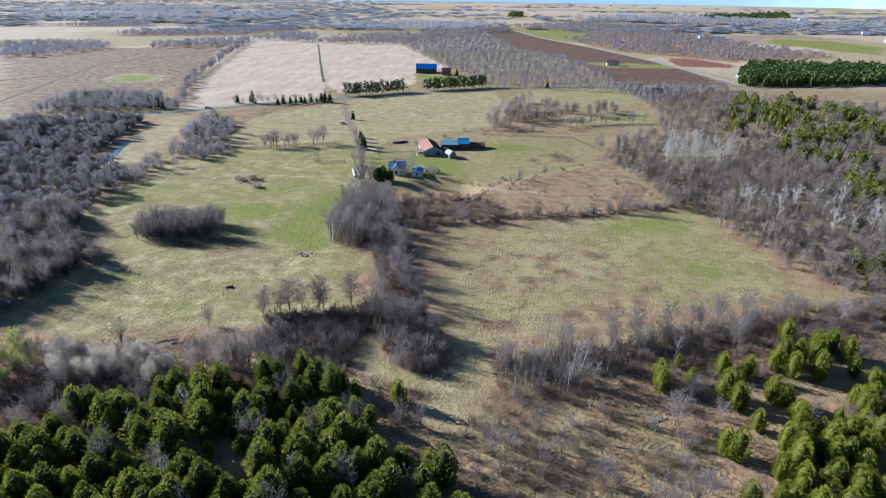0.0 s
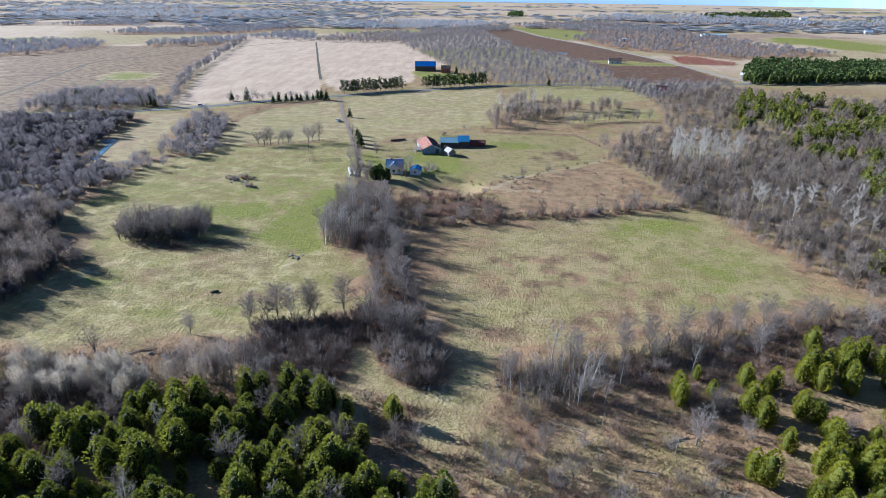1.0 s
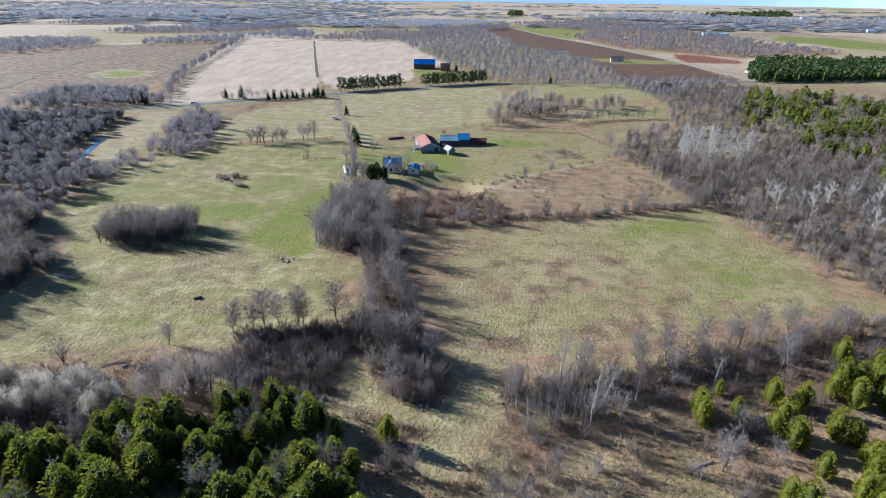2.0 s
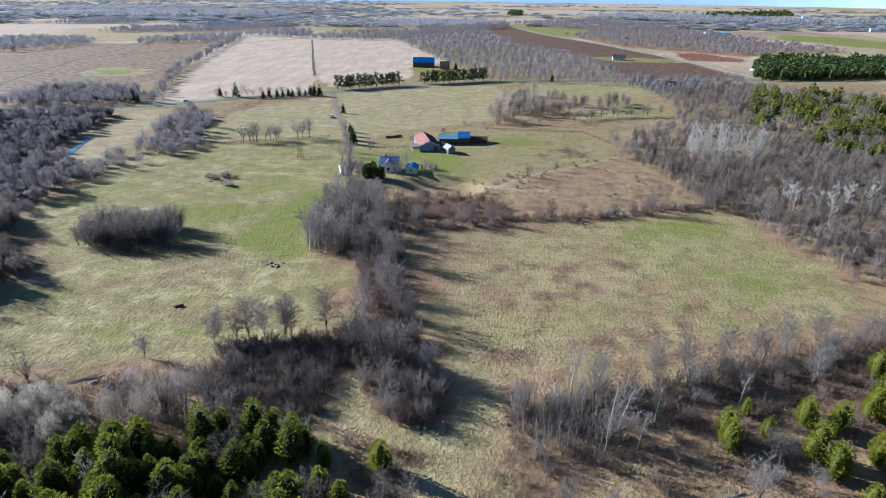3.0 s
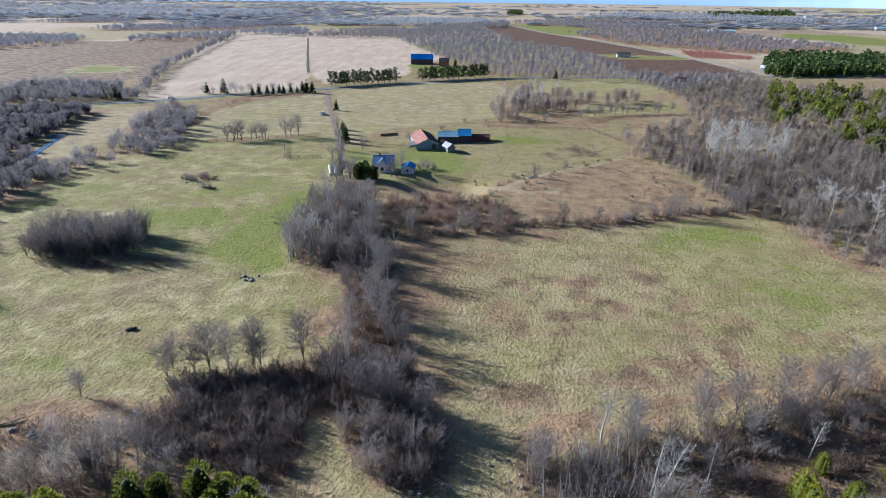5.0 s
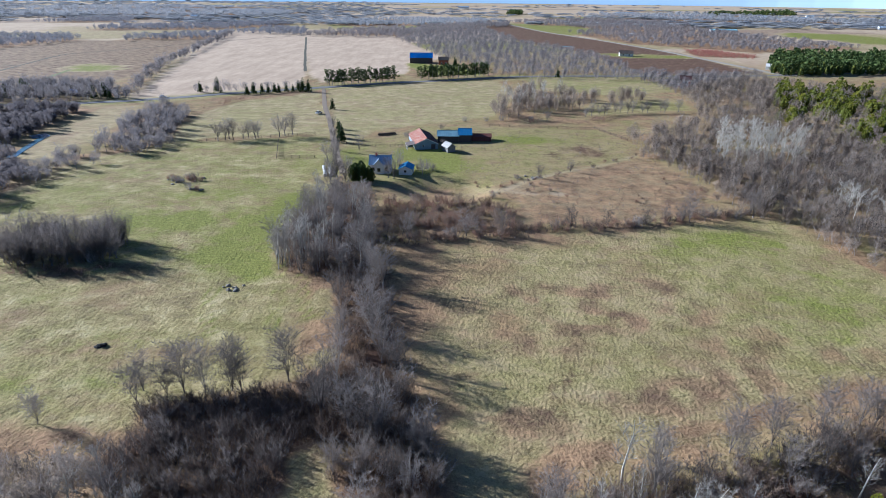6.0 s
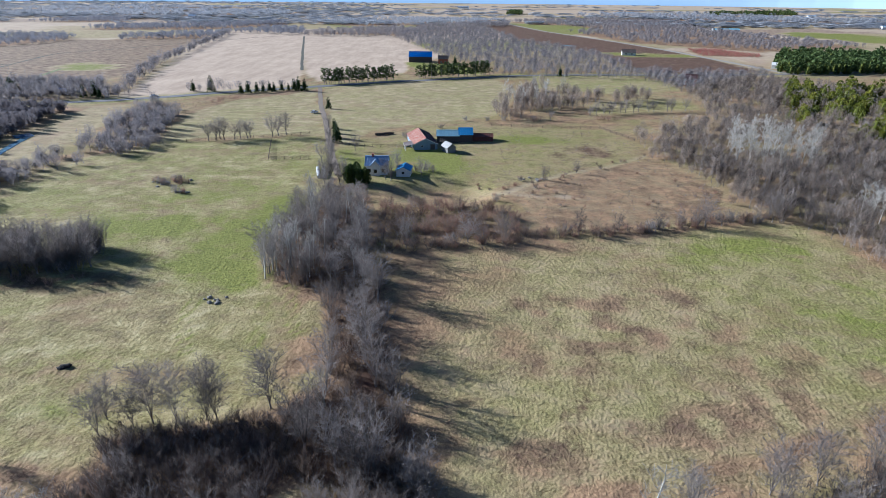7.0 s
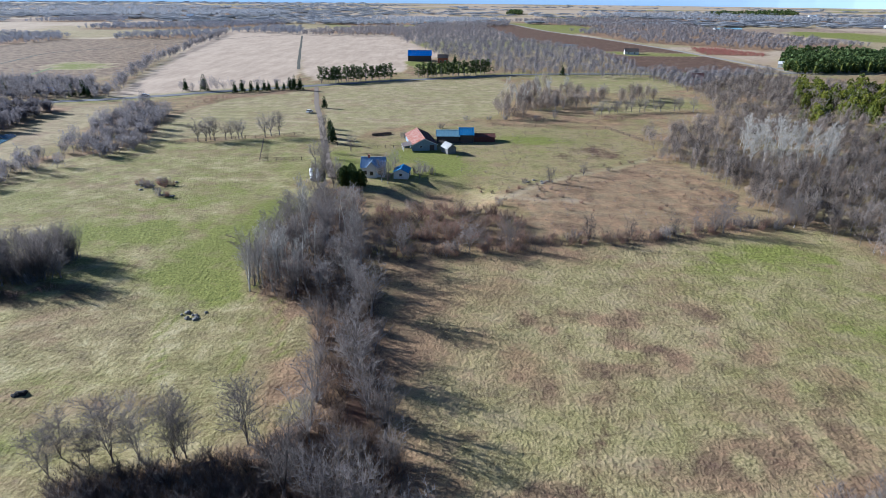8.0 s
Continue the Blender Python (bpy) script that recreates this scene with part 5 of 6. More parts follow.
stand("horizon_woodland", list(zip(fx[keep], fy[keep])), FAR_CLUMP, [TWIG_PALE_HAZE, TWIG_PALE_HAZE], "long belts of leafless wood towards the horizon", "woodland", 380, (0.8, 1.5), (0.4, 0.6), 1.2, 0.5)
stand("pine_plantation", scatter([(284, 599), (358, 719), (509, 711), (425, 587), (283, 562)], 6.5, 340), FAR_CONIFER, [BARK, PINE, CEDAR_CORE], "dense dark green pine plantation by the road", "woodland", 340, (0.8, 1.1))
stand("far_evergreens", scatter([(889, 2265), (1483, 2782), (1227, 2258), (853, 2076)], 30, 341) + scatter([(226, 2283), (293, 2416), (254, 2095), (202, 2037)], 20, 342), FAR_CONIFER, [BARK, PINE, CEDAR_CORE], "distant dark evergreen wood", "woodland", 341, (1.6, 2.4), (0.5, 0.7))

# undergrowth and tussocks
under = scatter(WEST_CORNER, 1.9, 349) + scatter(HEDGE_NS, 2.0, 351) + scatter(DARK_THICKET, 1.8, 352) + scatter(SOUTH_EDGE, 2.2, 353, 0.3, 7) + along(BELT, 0.55, 354, 4.5) + scatter(CLUMP, 2.4, 355) + scatter(disc(-7, 122, 10, 11), 2.0, 356) + along([(-20, 204), (18, 208), (25, 214), (47, 216), (83, 225), (97, 227)], 0.7, 357, 3.5)
HEDGE_SHRUB = [joined(bare_shrub(s, 4.2, 4.2, 12, 17, 1.0, 0.06)) for s in (171, 172, 173)]
stand("dark_thicket", scatter(DARK_THICKET, 2.1, 366), HEDGE_SHRUB, [SHADE_STEM, SHADE_STEM], "dark tangle of bare stems below the tree row", "thicket", 366, (0.5, 0.85), grain=4.5, fill=0.34)
stand("hedge_thicket", scatter(HEDGE_NS, 2.8, 364) + scatter(CLUMP, 3.8, 365) + scatter(disc(-7, 122, 9, 10), 2.6, 367) + along(BELT, 1.0, 368, 3.5) + scatter(WEST_CORNER, 3.2, 369), HEDGE_SHRUB, [SHADE_STEM, TWIG_BROWN], "dense tangle of bare brown stems", "thicket", 364, (0.5, 0.9), grain=4.5, fill=0.34)
TINY_SHRUB = [joined(bare_shrub(s, 1.3, 1.6, 6, 5, 0.5, 0.05, 0)) for s in (174, 175, 176)]
tiny = scatter(MARSH, 3.0, 385, 0.35, 6) + [p for p in scatter(FARMYARD, 3.0, 386, 0.5, 9) if p[0] > 6 and p[1] < 340] + scatter(SCRUB, 1.6, 380, 0.2, 5) + scatter(SOUTH_EDGE, 1.5, 381, 0.2, 5) + scatter([(-20, 240), (20, 236), (24, 212), (-14, 207)], 2.0, 383, 0.2, 6)
stand("dead_stalks", tiny, TINY_SHRUB, [TWIG_RED, TWIG], "brown dead weed stalks and low bramble", "undergrowth", 380, (0.4, 1.1))
RED_OSIER = plant_material("red_osier_twigs", (0.26, 0.085, 0.075), (0.40, 0.17, 0.14), 0.8, 0.2, thin=0.3)
stand("red_osier_thicket", scatter(RED_FIELD, 3.6, 384), LOW_SHRUB, [RED_OSIER, RED_OSIER], "bright red osier shrubs beside the gravel road", "undergrowth", 384, (0.9, 1.5))
stand("red_osier_thicket", scatter(disc(46, 365, 5, 4), 2.4, 385) + scatter(disc(84, 372, 6, 5), 2.6, 386) + scatter([(-135, 392), (-122, 424), (-118, 436), (-130, 420)], 3.0, 387), LOW_SHRUB, [TWIG_RED, TWIG_RED], "russet red shrubs along the field margin", "undergrowth", 385, (0.8, 1.4))
stand("grey_thicket", scatter([(-89, 117), (-62, 113), (-58, 106), (-72, 105), (-89, 107)], 3.0, 388), MID_TREE, [BARK_PALE, TWIG_PALE], "tall pale leafless saplings in a dense thicket", "thicket", 388, (0.55, 0.8), grain=4.5, fill=0.34)
stand("grey_thicket", scatter([(-54, 118), (-42, 118), (-40, 108), (-54, 105)], 3.6, 389), MID_TREE, [BARK_LIGHT, TWIG], "grey leafless trees crowding the pasture corner", "thicket", 389, (0.7, 1.0), grain=4.5, fill=0.34)
stand("scrub_undergrowth", scatter(SCRUB, 2.0, 350, 0.38, 7), LOW_SHRUB, [TWIG_BROWN, TWIG_BROWN], "brown leafless brush in pale dead grass", "undergrowth", 349, (0.4, 0.9))
stand("undergrowth", under, LOW_SHRUB, [SHADE_STEM, SHADE_STEM], "tangled brown leafless undergrowth", "undergrowth", 350, (0.5, 1.2), grain=4.5, fill=0.34)
stand("russet_undergrowth", scatter(SCRUB, 2.4, 360, 0.5, 8) + scatter([(-20, 236), (-1, 240), (20, 230), (23, 214), (-14, 209)], 2.8, 361, 0.3, 8) + scatter(disc(-90, 186, 14, 4), 1.8, 362) + scatter(MARSH, 7.5, 363, 0.5, 12), LOW_SHRUB, [TWIG_RED, TWIG_RED], "russet leafless undergrowth and dead stalks", "undergrowth", 360, (0.35, 0.9), grain=4.5, fill=0.34)


def tussock(seed):
    r = random.Random(seed)
    s = Shape()
    for _ in range(7):
        d = aim(r, r.uniform(0.5, 1.4))
        p = Vector((r.gauss(0, 0.12), r.gauss(0, 0.12), -0.03))
        s.sliver(p, p + d * r.uniform(0.35, 0.7), 0.22, r)
    return s.arrays()


STRAW = plant_material("straw_blades", (0.30, 0.23, 0.11), (0.52, 0.44, 0.25), 0.9, 0.3, thin=0.5)
tufts = scatter(SCRUB, 1.4, 372, 0.3, 9)
stand("grass_tussocks", tufts, [tussock(s) for s in (1, 2, 3, 4)], [STRAW], "dry straw-coloured grass tussocks", "grass", 370, (0.5, 1.0))


# ---- buildings ----
def part(name, bm, mat, parent, label=""):
    me = bpy.data.meshes.new(name)
    bm.to_mesh(me)
    bm.free()
    me.materials.append(mat)
    ob = new(name, me)
    ob.parent = parent
    return tagged(ob, label) if label else ob


def box(bm, x0, x1, y0, y1, z0, z1):
    vs = [bm.verts.new((x, y, z)) for z in (z0, z1) for y in (y0, y1) for x in (x0, x1)]
    for a in ((0, 2, 3, 1), (4, 5, 7, 6), (0, 1, 5, 4), (2, 6, 7, 3), (1, 3, 7, 5), (0, 4, 6, 2)):
        bm.faces.new([vs[i] for i in a])
    return bm


def prism(bm, outline, axis_from, axis_to):
    """A solid with an outline in x, z, drawn out along y."""
    a = [bm.verts.new((x, axis_from, z)) for x, z in outline]
    b = [bm.verts.new((x, axis_to, z)) for x, z in outline]
    n = len(outline)
    bm.faces.new(a)
    bm.faces.new(b[::-1])
    for i in range(n):
        bm.faces.new((a[i], b[i], b[(i + 1) % n], a[(i + 1) % n]))
    bmesh.ops.recalc_face_normals(bm, faces=bm.faces)
    return bm


def slab(parent, name, x0, z0, x1, z1, y0, y1, thick, mat, rib=0.9, label=""):
    """One roof slope with standing ribs; the slope falls along x."""
    bm = bmesh.new()
    n = max(1, int(abs(y1 - y0) / rib))
    section = [(y0, 0.0)]
    for k in range(n + 1):
        y = y0 + 0.05 + (y1 - y0 - 0.1) * k / n
        section += [(y - 0.045, thick), (y - 0.03, thick + 0.06), (y + 0.03, thick + 0.06), (y + 0.045, thick)]
    section.append((y1, 0.0))
    a = [bm.verts.new((x0, y, z0 + h)) for y, h in section]
    b = [bm.verts.new((x1, y, z1 + h)) for y, h in section]
    m = len(section)
    bm.faces.new(a)
    bm.faces.new(b[::-1])
    for i in range(m):
        bm.faces.new((a[i], b[i], b[(i + 1) % m], a[(i + 1) % m]))
    bmesh.ops.recalc_face_normals(bm, faces=bm.faces)
    return part(name, bm, mat, parent, label)


def gable(name, at, turn, wide, deep, eave, ridge, wall, roof, label, category, windows=(), doors=(), roof_label="", over=0.35, chimney=False, roof_right=None):
    """A gabled building: ridge along its own y, gable end to its own -y."""
    root = new(name)
    root.matrix_basis = pose(at[0], at[1], float(ground_z(*at)), 0, 0, turn)
    w, d = wide / 2, deep / 2
    for y0, y1 in ((-d, -d + 0.15), (d - 0.15, d)):
        part("end_wall", prism(bmesh.new(), [(-w, -0.4), (w, -0.4), (w, eave), (0, ridge), (-w, eave)], y0, y1), wall, root)
    for x0, x1 in ((-w, -w + 0.15), (w - 0.15, w)):
        part("side_wall", box(bmesh.new(), x0, x1, -d + 0.152, d - 0.152, -0.4, eave - 0.02), wall, root)
    drop = over * (ridge - eave) / w
    for sgn in (-1, 1):
        slab(root, "roof_slope", 0, ridge + 0.03, sgn * (w + over), eave - drop + 0.03, -d - over, d + over, 0.1, roof if sgn < 0 or roof_right is None else roof_right, label=roof_label)
    part("ridge_cap", box(bmesh.new(), -0.18, 0.18, -d - over, d + over, ridge + 0.14, ridge + 0.20), roof, root)
    for face, pos, z, ww, hh in windows:
        place_opening(root, "window", face, pos, z, ww, hh, w, d)
    for face, pos, z, ww, hh in doors:
        place_opening(root, "door", face, pos, z, ww, hh, w, d)
    if chimney:
        part("chimney", box(bmesh.new(), -0.35, 0.35, d * 0.3, d * 0.3 + 0.7, ridge - 0.6, ridge + 0.9), RED_BRICK, root, "red brick chimney")
    return tagged(root, label, category)


def place_opening(root, name, face, pos, z, ww, hh, w, d):
    """face: s, n (gable ends), w, e (sides)."""
    turn = {"s": 0, "e": 90, "n": 180, "w": 270}[face]
    out = d if face in "sn" else w
    ob = new(name)
    ob.parent = root
    ob.matrix_basis = pose(0, 0, 0, 0, 0, turn) @ pose(pos, -out, z)
    bm = bmesh.new()
    for x0, x1, z0, z1 in ((-ww / 2 - 0.1, ww / 2 + 0.1, hh, hh + 0.1), (-ww / 2 - 0.1, ww / 2 + 0.1, -0.1, 0), (-ww / 2 - 0.1, -ww / 2, 0, hh), (ww / 2, ww / 2 + 0.1, 0, hh)):
        box(bm, x0, x1, -0.06, 0.02, z0, z1)
    part("frame", bm, WHITE_WALL if name == "window" else DARK_BOARD, ob)
    part("pane" if name == "window" else "leaf", box(bmesh.new(), -ww / 2, ww / 2, -0.03, 0.02, 0, hh), GLASS_DARK if name == "window" else DARK_BOARD, ob)


gable("farmhouse", (-21.9, 272), 90, 6.6, 7.6, 3.5, 5.9, WHITE_WALL, SLATE_METAL, "white one-and-a-half-storey farmhouse with blue-grey metal roof", "house",
      windows=[("w", -2.5, 1.0, 1.0, 1.3), ("w", 2.2, 1.0, 1.0, 1.3), ("s", 0, 3.6, 0.9, 1.1), ("n", 0, 1.0, 1.0, 1.3)], doors=[("w", 0.2, 0, 0.95, 2.05)], chimney=True)
gable("garage", (-12.4, 269.6), -6, 4.7, 5.6, 2.3, 3.4, WHITE_WALL, BLUE_METAL, "small white garage with bright blue metal roof", "shed", windows=[("s", 0, 1.0, 0.9, 0.8)], doors=[("e", 0, 0, 0.9, 2.0)])
# right slope turned from the sun: its shade is put into darker metal
gable("cattle_barn", (-7.8, 316), 11, 9.6, 20.0, 2.4, 4.6, BLUE_BOARD, RUST_METAL, "old barn with rusty red and white metal roof", "barn", doors=[("s", 2.8, 0, 1.6, 2.0)], windows=[("s", -1.5, 1.2, 0.8, 0.6)], roof_right=MAROON_METAL)
gable("hut", (3.3, 303.5), 28, 3.6, 5.0, 2.2, 3.6, GREY_BOARD, TIN, "small weathered grey wooden hut with pale gable", "shed")
# long barns: dark board fronts stand for the shade of open sides
gable("long_barn", (3.2, 322.5), 90, 8.0, 9.2, 2.8, 4.4, DARK_BOARD, PALE_METAL, "long dark barn with pale blue metal roof", "barn")
gable("long_barn", (10.7, 323), 90, 8.4, 5.6, 3.2, 5.2, DARK_BOARD, BLUE_METAL, "taller end barn with bright blue metal roof", "barn")
gable("ruined_shed", (18.0, 323), 90, 5.0, 8.6, 1.9, 2.8, RED_BOARD, RED_BOARD, "collapsing dark red wooden shed", "shed")
gable("blue_barn", (-19.5, 646), 90, 12, 21, 5.0, 9.0, DARK_BOARD, BRIGHT_BLUE, "large barn with bright blue metal roof", "barn")
gable("brick_house", (1.5, 629), 90, 8, 9, 4.5, 7.0, RED_BRICK, DARK_BOARD, "dark brick farmhouse beside the blue barn", "house", windows=[("w", -2, 1, 1, 1.4), ("w", 2, 1, 1, 1.4)])
gable("bungalow", (199, 731), 80, 9, 14, 3.0, 5.6, WHITE_WALL, DARK_BOARD, "white bungalow with dark roof on a lawn", "house", windows=[("w", -3, 1, 1.5, 1.2), ("w", 3, 1, 1.5, 1.2)])
gable("shed_row", (502, 1186), 88, 14, 46, 5.0, 7.0, WHITE_WALL, PALE_METAL, "long pale blue metal-clad farm shed", "barn")
gable("red_house", (175.5, 500), 70, 6.5, 8, 4.8, 7.5, RED_BRICK, MAROON_METAL, "red brick house hidden among bare trees", "house", windows=[("w", 0, 1.2, 1, 1.4)])
gable("roadside_house", (297, 613), 60, 8, 10, 3.0, 5.0, WHITE_WALL, WHITE_WALL, "white house at the pine plantation edge", "house")


def own(name, x, y, turn, label, category, group="", z=0.0):
    root = new(name)
    root.matrix_basis = pose(x, y, float(ground_z(x, y)) + z, 0, 0, turn)
    return tagged(root, label, category, group)


def cylinder(bm, p, q, r0, r1, seg=10):
    p, q = Vector(p), Vector(q)
    d = (q - p).normalized()
    a = d.orthogonal().normalized()
    b = d.cross(a)
    rings = [[bm.verts.new(c + r * (math.cos(6.2832 * k / seg) * a + math.sin(6.2832 * k / seg) * b)) for k in range(seg)] for c, r in ((p, r0), (q, r1))]
    for k in range(seg):
        bm.faces.new((rings[0][k], rings[0][(k + 1) % seg], rings[1][(k + 1) % seg], rings[1][k]))
    bm.faces.new(rings[0][::-1])
    bm.faces.new(rings[1])
    return bm


# cross gable, porch and lean-to
def cross_gable(root, x0, x1, y_out, y_in, eave, ridge):
    """A small gable over the front wall; root's own x is to the building's front."""
    mid, w = (x0 + x1) / 2, (x1 - x0) / 2
    wall = bmesh.new()
    prism(wall, [(x0, -0.4), (x1, -0.4), (x1, eave), (mid, ridge), (x0, eave)], y_out, y_in)
    ob = part("front_gable", wall, WHITE_WALL, root, "white gabled front bay")
    ob.matrix_basis = pose(0, 0, 0, 0, 0, -90)
    for sgn in (-1, 1):
        r = slab(root, "bay_roof", mid, ridge + 0.05, mid + sgn * (w + 0.3), eave - 0.3 * (ridge - eave) / w + 0.05, y_out - 0.3, y_in, 0.08, SLATE_METAL)
        r.matrix_basis = pose(0, 0, 0, 0, 0, -90)


house = bpy.data.objects["farmhouse"]
cross_gable(house, -1.9, 1.2, -4.3, -0.6, 3.6, 5.4)
place_opening(house, "window", "w", -0.35, 1.0, 1.1, 1.3, 4.3, 0)

barn = bpy.data.objects["cattle_barn"]
slab(barn, "lean_to_roof", -4.5, 2.45, -8.4, 1.75, -10.4, -4.0, 0.1, flat_material("grey_rusty_roofing", (0.24, 0.20, 0.19), 0.7, 0.1, 0.6), label="grey rusty lean-to roof")
for y in (-10.0, -7.2, -4.2):
    part("post", box(bmesh.new(), -8.3, -8.1, y - 0.1, y + 0.1, -0.4, 1.78), WHITE_WALL, barn)
part("lean_to_wall", box(bmesh.new(), -7.2, -4.95, -4.3, -4.15, -0.4, 1.95), BLUE_BOARD, barn)
for sgn in (-1, 1):
    trim = part("bargeboard", prism(bmesh.new(), [(0, 4.62), (sgn * 5.1, 2.28), (sgn * 5.1, 2.05), (0, 4.38)], -10.42, -10.36), WHITE_WALL, barn, "white painted bargeboard")
# dark panels in the front bays: painted shade of the open barns
for ob_name in ("long_barn", "long_barn.001"):
    ob = bpy.data.objects[ob_name]
    half = 4.6 if ob_name == "long_barn" else 2.8
    n = 4 if ob_name == "long_barn" else 2
    for k in range(n):
        c = -half + (k + 0.5) * 2 * half / n
        place_opening(ob, "door", "w", c, 0.0, half * 1.4 / n, 2.1, 4.0 if ob_name == "long_barn" else 4.2, 0)

# two long rolls of wrapped bales by the drive
for dx, tail in ((-1.0, 0.0), (0.9, 0.6)):
    roll = own("bale_roll", -41.4 + dx, 270.0 + tail, 13, "long white plastic-wrapped bale roll lying on grass", "hay bales", "bale rolls")
    for k in range(8):
        bm = bmesh.new()
        cylinder(bm, (0, -6.2 + k * 1.5, 0.56), (0, -6.2 + k * 1.5 + 1.44, 0.56), 0.6, 0.58, 14)
        part("bale", bm, PLASTIC, roll)


def car(x, y, turn, paint, label, long=4.4):
    root = own("car", x, y, turn, label, "car", z=0.12)
    bm = bmesh.new()
    L = long / 2
    prism(bm, [(-L, 0.35), (L, 0.35), (L, 0.78), (L * 0.55, 0.92), (-L * 0.95, 0.95), (-L, 0.8)], -0.88, 0.88)
    part("body", bm, paint, root)
    bm = bmesh.new()
    prism(bm, [(-L * 0.85, 0.95), (L * 0.5, 0.93), (L * 0.15, 1.45), (-L * 0.6, 1.47)], -0.76, 0.76)
    part("cabin_glass", bm, GLASS_DARK, root)
    part("roof", box(bmesh.new(), -L * 0.58, L * 0.14, -0.74, 0.74, 1.462, 1.52), paint, root)
    for wx in (-L * 0.62, L * 0.62):
        for sy in (-0.8, 0.8):
            part("wheel", cylinder(bmesh.new(), (wx, sy - 0.1, 0.33), (wx, sy + 0.1, 0.33), 0.33, 0.33, 12), RUBBER, root)


car(-171, 430.5, 28, CAR_WHITE, "pale silver car on the country road")
car(-66, 382, 70, CAR_WHITE, "white car parked in grass beside the driveway", 4.2)
truck = own("truck", 372, 596, 17, "white box truck on the country road", "truck", z=0.12)
part("cargo_box", box(bmesh.new(), -4.5, 2.0, -1.2, 1.2, 0.9, 3.4), CAR_WHITE, truck)
part("cab", prism(bmesh.new(), [(2.1, 0.6), (4.3, 0.6), (4.3, 1.5), (3.8, 2.5), (2.1, 2.6)], -1.1, 1.1), BRIGHT_BLUE, truck)
part("chassis", box(bmesh.new(), -4.4, 4.0, -0.9, 0.9, 0.5, 0.88), RUBBER, truck)
for wx in (-3.2, -2.1, 3.2):
    for sy in (-1.0, 1.0):
        part("wheel", cylinder(bmesh.new(), (wx, sy - 0.15, 0.48), (wx, sy + 0.15, 0.48), 0.48, 0.48, 12), RUBBER, truck)

# feed bunk and fences
bunk = own("feed_bunk", -25, 332.2, 24, "long dark timber feed bunk in the paddock", "trough")
part("floor_board", box(bmesh.new(), -4.2, 4.2, -0.5, 0.5, 0.3, 0.36), LOG, bunk)
for sy in (-0.55, 0.5):
    part("side_board", box(bmesh.new(), -4.25, 4.25, sy, sy + 0.06, 0.2, 0.85), LOG, bunk)
for k in range(5):
    part("leg", box(bmesh.new(), -4.0 + 2 * k - 0.08, -4.0 + 2 * k + 0.08, -0.42, 0.42, -0.2, 0.3), LOG, bunk)


def fence(line, label, gap=3.2, rails=(0.45, 0.85, 1.2), high=1.35):
    root = own("fence", line[0][0], line[0][1], 0, label, "fence")
    base = Vector((line[0][0], line[0][1], float(ground_z(*line[0]))))
    post = bmesh.new()
    cylinder(post, (0, 0, -0.4), (0, 0, high), 0.09, 0.07, 6)
    post_mesh = None
    pts = []
    for (ax, ay), (bx, by) in zip(line, line[1:]):
        n = max(1, round(math.hypot(bx - ax, by - ay) / gap))
        pts += [(ax + (bx - ax) * k / n, ay + (by - ay) * k / n) for k in range(n)]
    pts.append(line[-1])
    local = [Vector((x, y, float(ground_z(x, y)))) - base for x, y in pts]
    for p in local:
        if post_mesh is None:
            ob = part("post", post, LOG, root)
            post_mesh = ob.data
        else:
            ob = new("post", post_mesh)
            ob.parent = root
        ob.location = p
    for p, q in zip(local, local[1:]):
        for h in rails:
            bm = bmesh.new()
            cylinder(bm, p + Vector((0, 0, h)), q + Vector((0, 0, h)), 0.045, 0.045, 4)
            part("rail", bm, LOG, root)


fence([(-71.7, 319), (-64.6, 288.2), (-50, 290)], "weathered wooden rail fence in the pasture")
fence([(-44, 314), (-31, 309.5), (-15, 309.5)], "old wooden rail fence by the barn")
fence([(-106, 315), (-88, 321), (-58, 331.5)], "old rail fence along the overgrown line", 4.0)
fence([(24, 352), (48, 349), (75, 349), (84, 324)], "sagging wooden rail fence round the paddock", 4.5)


# stones and pits in the pasture
def stone(seed, r):
    rs = random.Random(seed)
    bm = bmesh.new()
    bmesh.ops.create_icosphere(bm, subdivisions=2, radius=r)
    for v in bm.verts:
        v.co *= rs.uniform(0.8, 1.15)
        v.co.z *= 0.7
    return bm


def stone_pile(x, y, n, spread, big, label):
    rs = random.Random(int(x * 7 + y))
    root = own("stone_pile", x, y, 0, label, "stones")
    for k in range(n):
        ob = part("stone", stone(k + int(y), rs.uniform(0.4, 1.0) * big), STONE, root)
        ob.location = (rs.gauss(0, spread), rs.gauss(0, spread * 0.6), 0.1)


stone_pile(-45.6, 176.8, 9, 1.3, 0.7, "low pile of grey field stones in grass")
stone_pile(-89, 259, 14, 3.0, 0.7, "grey field stones under low brush")
stone_pile(-81.3, 248, 7, 1.0, 0.6, "grey field stones round a small bush")
stone_pile(-62, 122, 8, 1.6, 0.8, "grey boulders at the pasture edge")
stone_pile(-1, 111.5, 14, 1.8, 0.42, "rubble of grey stones at the thicket foot")
stone_pile(10, 114, 10, 2.6, 0.38, "stones and dead wood along the hedge foot")
stone_pile(34, 263, 9, 2.4, 0.7, "pale stones by the marsh brook")
stump = own("burnt_stump", -62.1, 153.4, 20, "black charred stump in the pasture", "stump")
bm = bmesh.new()
bmesh.ops.create_icosphere(bm, subdivisions=3, radius=1.0)
for v in bm.verts:
    k = 0.75 + 0.5 * noise.noise(v.co * 1.7)
    v.co = Vector((v.co.x * 1.5 * k, v.co.y * 0.8 * k, max(-0.2, v.co.z * 0.75 * k)))
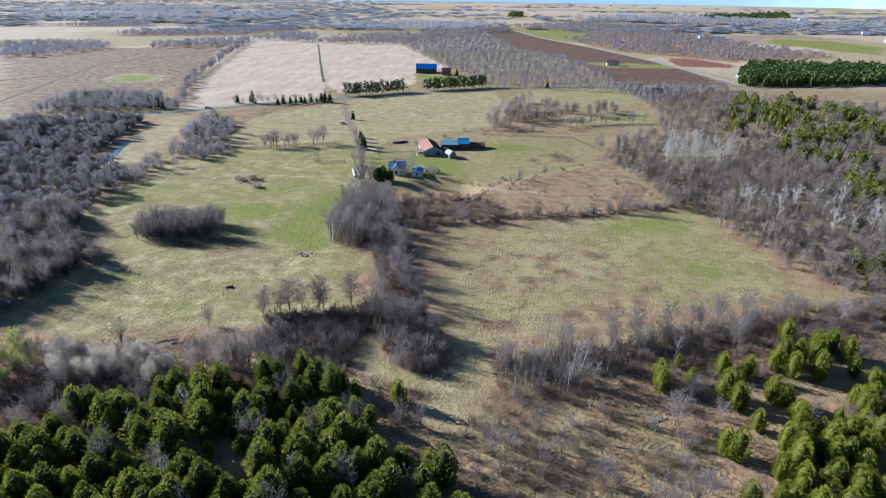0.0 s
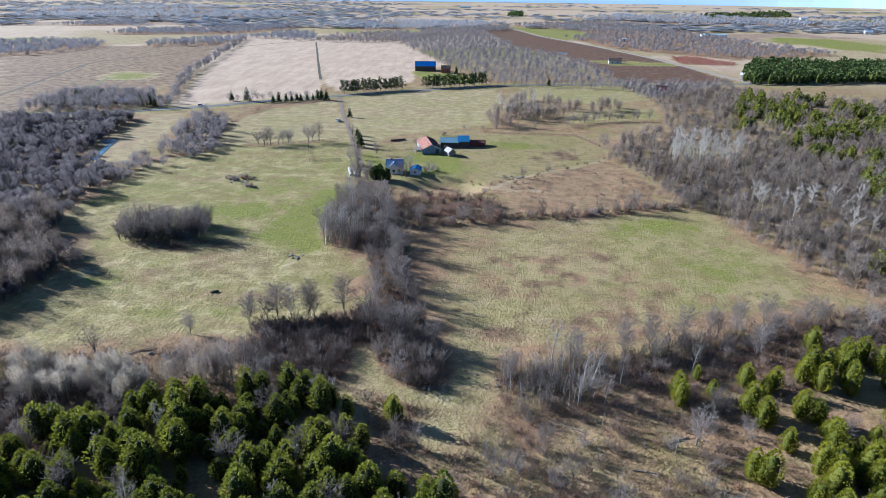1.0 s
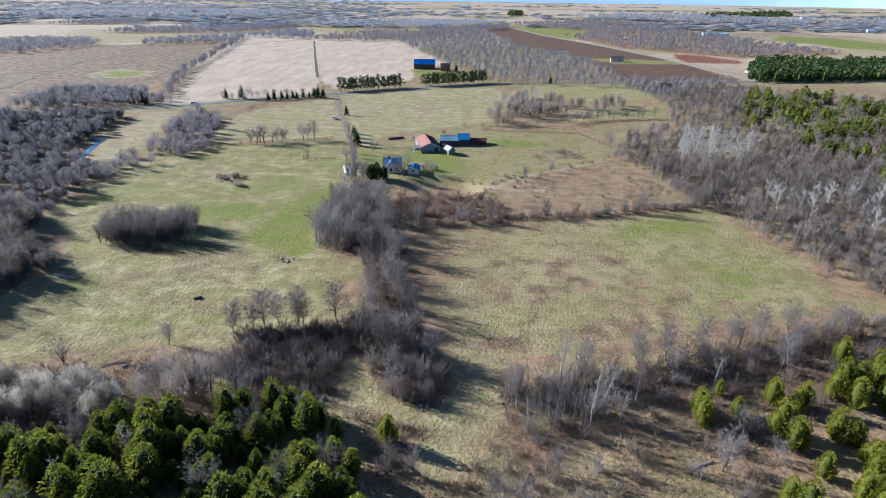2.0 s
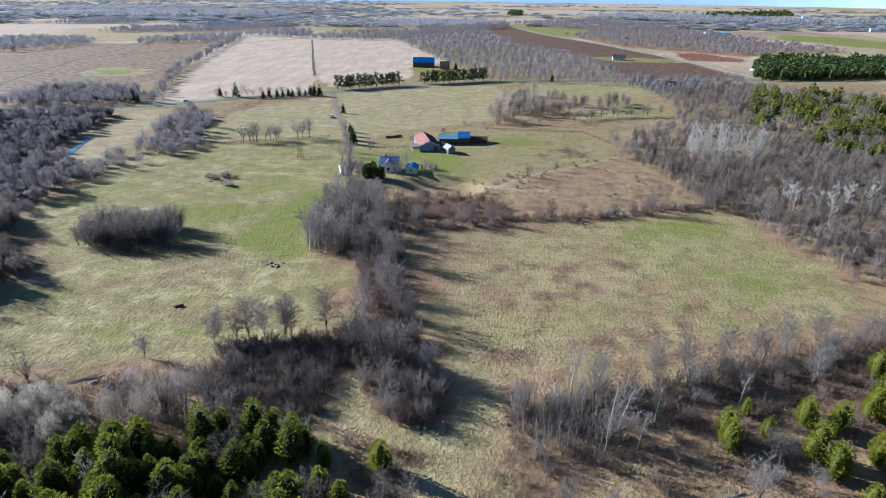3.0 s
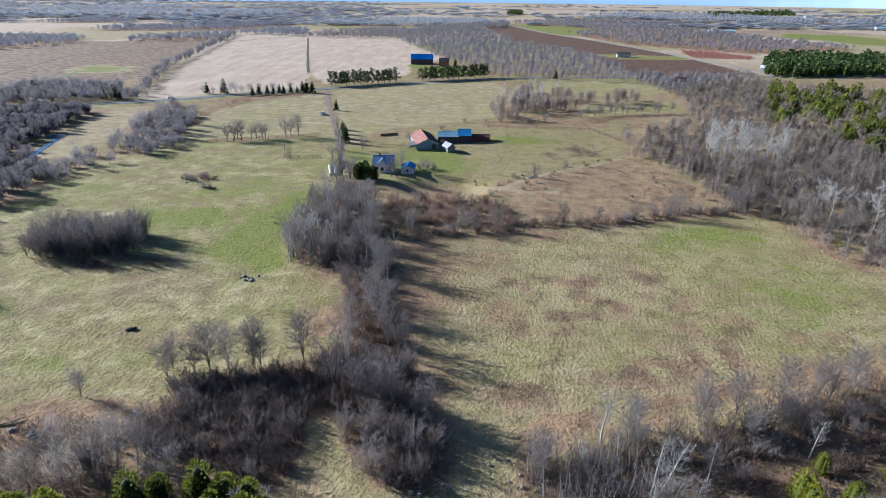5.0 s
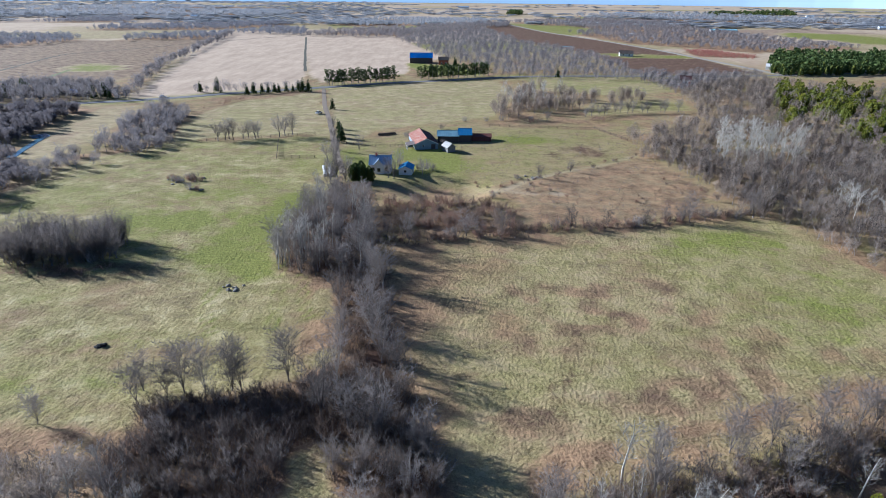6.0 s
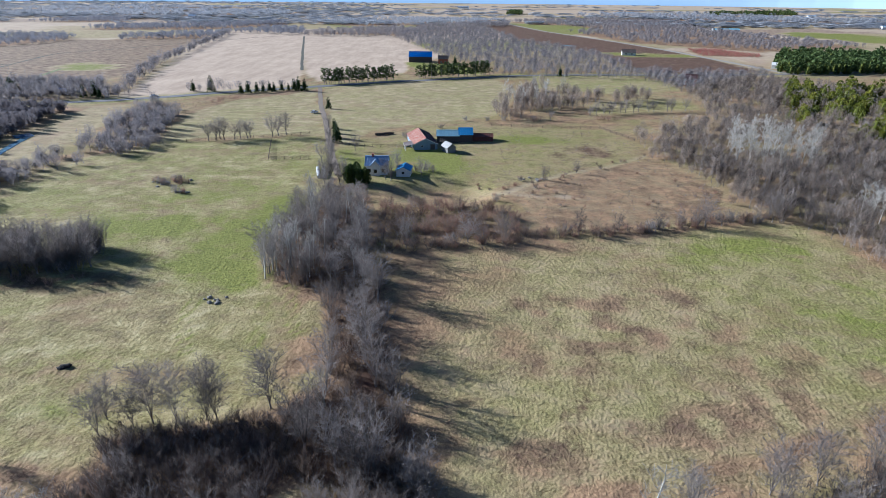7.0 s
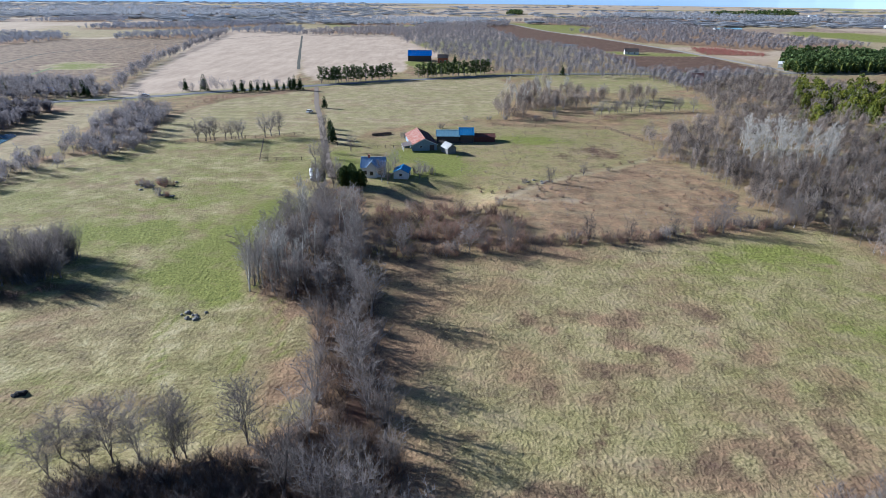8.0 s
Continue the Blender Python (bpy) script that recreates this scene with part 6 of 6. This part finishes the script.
part("stump", bm, RUBBER, stump)


# fallen wood
def dead_log(x, y, turn, long, r):
    root = own("fallen_log", x, y, turn, "grey fallen trunk lying in dead grass", "log", "fallen logs")
    bm = bmesh.new()
    cylinder(bm, (-long / 2, 0, r * 0.8), (long / 2, 0.3, r * 0.8), r, r * 0.55, 8)
    part("trunk", bm, BARK, root)
    for k in range(3):
        bm = bmesh.new()
        x0 = -long * 0.1 + k * long * 0.22
        cylinder(bm, (x0, 0, r), (x0 + 0.8, (-1) ** k * 1.2, r + 0.7), r * 0.35, 0.03, 5)
        part("branch", bm, BARK, root)


for args in ((-68, 124, 30, 6, 0.15), (-72, 121, -20, 5, 0.14), (-60, 119, 70, 5, 0.13), (-30, 139, 10, 4.5, 0.15), (-26, 132, 60, 5, 0.14), (24, 100, -35, 7, 0.14), (44, 96, 20, 5, 0.15), (14, 92, 60, 5, 0.15), (-79, 118, 45, 5, 0.14), (36, 88, -15, 5, 0.16)):
    dead_log(*args)


# creek
strip("water", [(-168, 286), (-171, 298), (-175, 312), (-177, 324)], 3.0, 0.14, WATER, "blue creek reflecting the sky between reeds", "water", 4, 0.6)
strip("water", [(-183, 322), (-178, 327)], 7.0, 0.12, WATER, "shallow creek pool among reeds", "water", 4, 0.5)
strip("water", [(154, 858), (166, 846)], 9.0, 0.1, WATER, "pale standing water in the ploughed field", "water", 6, 0.6)

# more far houses
gable("tarped_shed", (-227, 436), 80, 5, 7, 2.4, 3.6, DARK_BOARD, BRIGHT_BLUE, "small shed with bright blue tarp among trees", "shed")
gable("roadside_shed", (303, 622), 40, 6, 8, 2.6, 4.0, WHITE_WALL, PALE_METAL, "white shed beside the roadside house", "shed")
gable("field_trailer", (308, 1089), 88, 4, 12, 3, 3.8, WHITE_WALL, WHITE_WALL, "long white trailer near far trees", "shed")
for x, y, w, d in ((820, 1150, 12, 20), (860, 1190, 8, 12), (1050, 1900, 14, 20), (1180, 2100, 14, 22), (980, 2000, 12, 16), (-620, 1650, 12, 18), (640, 2300, 16, 60), (100, 3100, 20, 50), (1250, 1750, 12, 18), (900, 1350, 10, 14)):
    gable("far_farmhouse", (x, y), 80, w, d, 4.5, 7.5, WHITE_WALL, SLATE_METAL, "distant white farm building on flat land", "house")


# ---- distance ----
# self-lit sheet: horizon haze painted as an even pale blue glow
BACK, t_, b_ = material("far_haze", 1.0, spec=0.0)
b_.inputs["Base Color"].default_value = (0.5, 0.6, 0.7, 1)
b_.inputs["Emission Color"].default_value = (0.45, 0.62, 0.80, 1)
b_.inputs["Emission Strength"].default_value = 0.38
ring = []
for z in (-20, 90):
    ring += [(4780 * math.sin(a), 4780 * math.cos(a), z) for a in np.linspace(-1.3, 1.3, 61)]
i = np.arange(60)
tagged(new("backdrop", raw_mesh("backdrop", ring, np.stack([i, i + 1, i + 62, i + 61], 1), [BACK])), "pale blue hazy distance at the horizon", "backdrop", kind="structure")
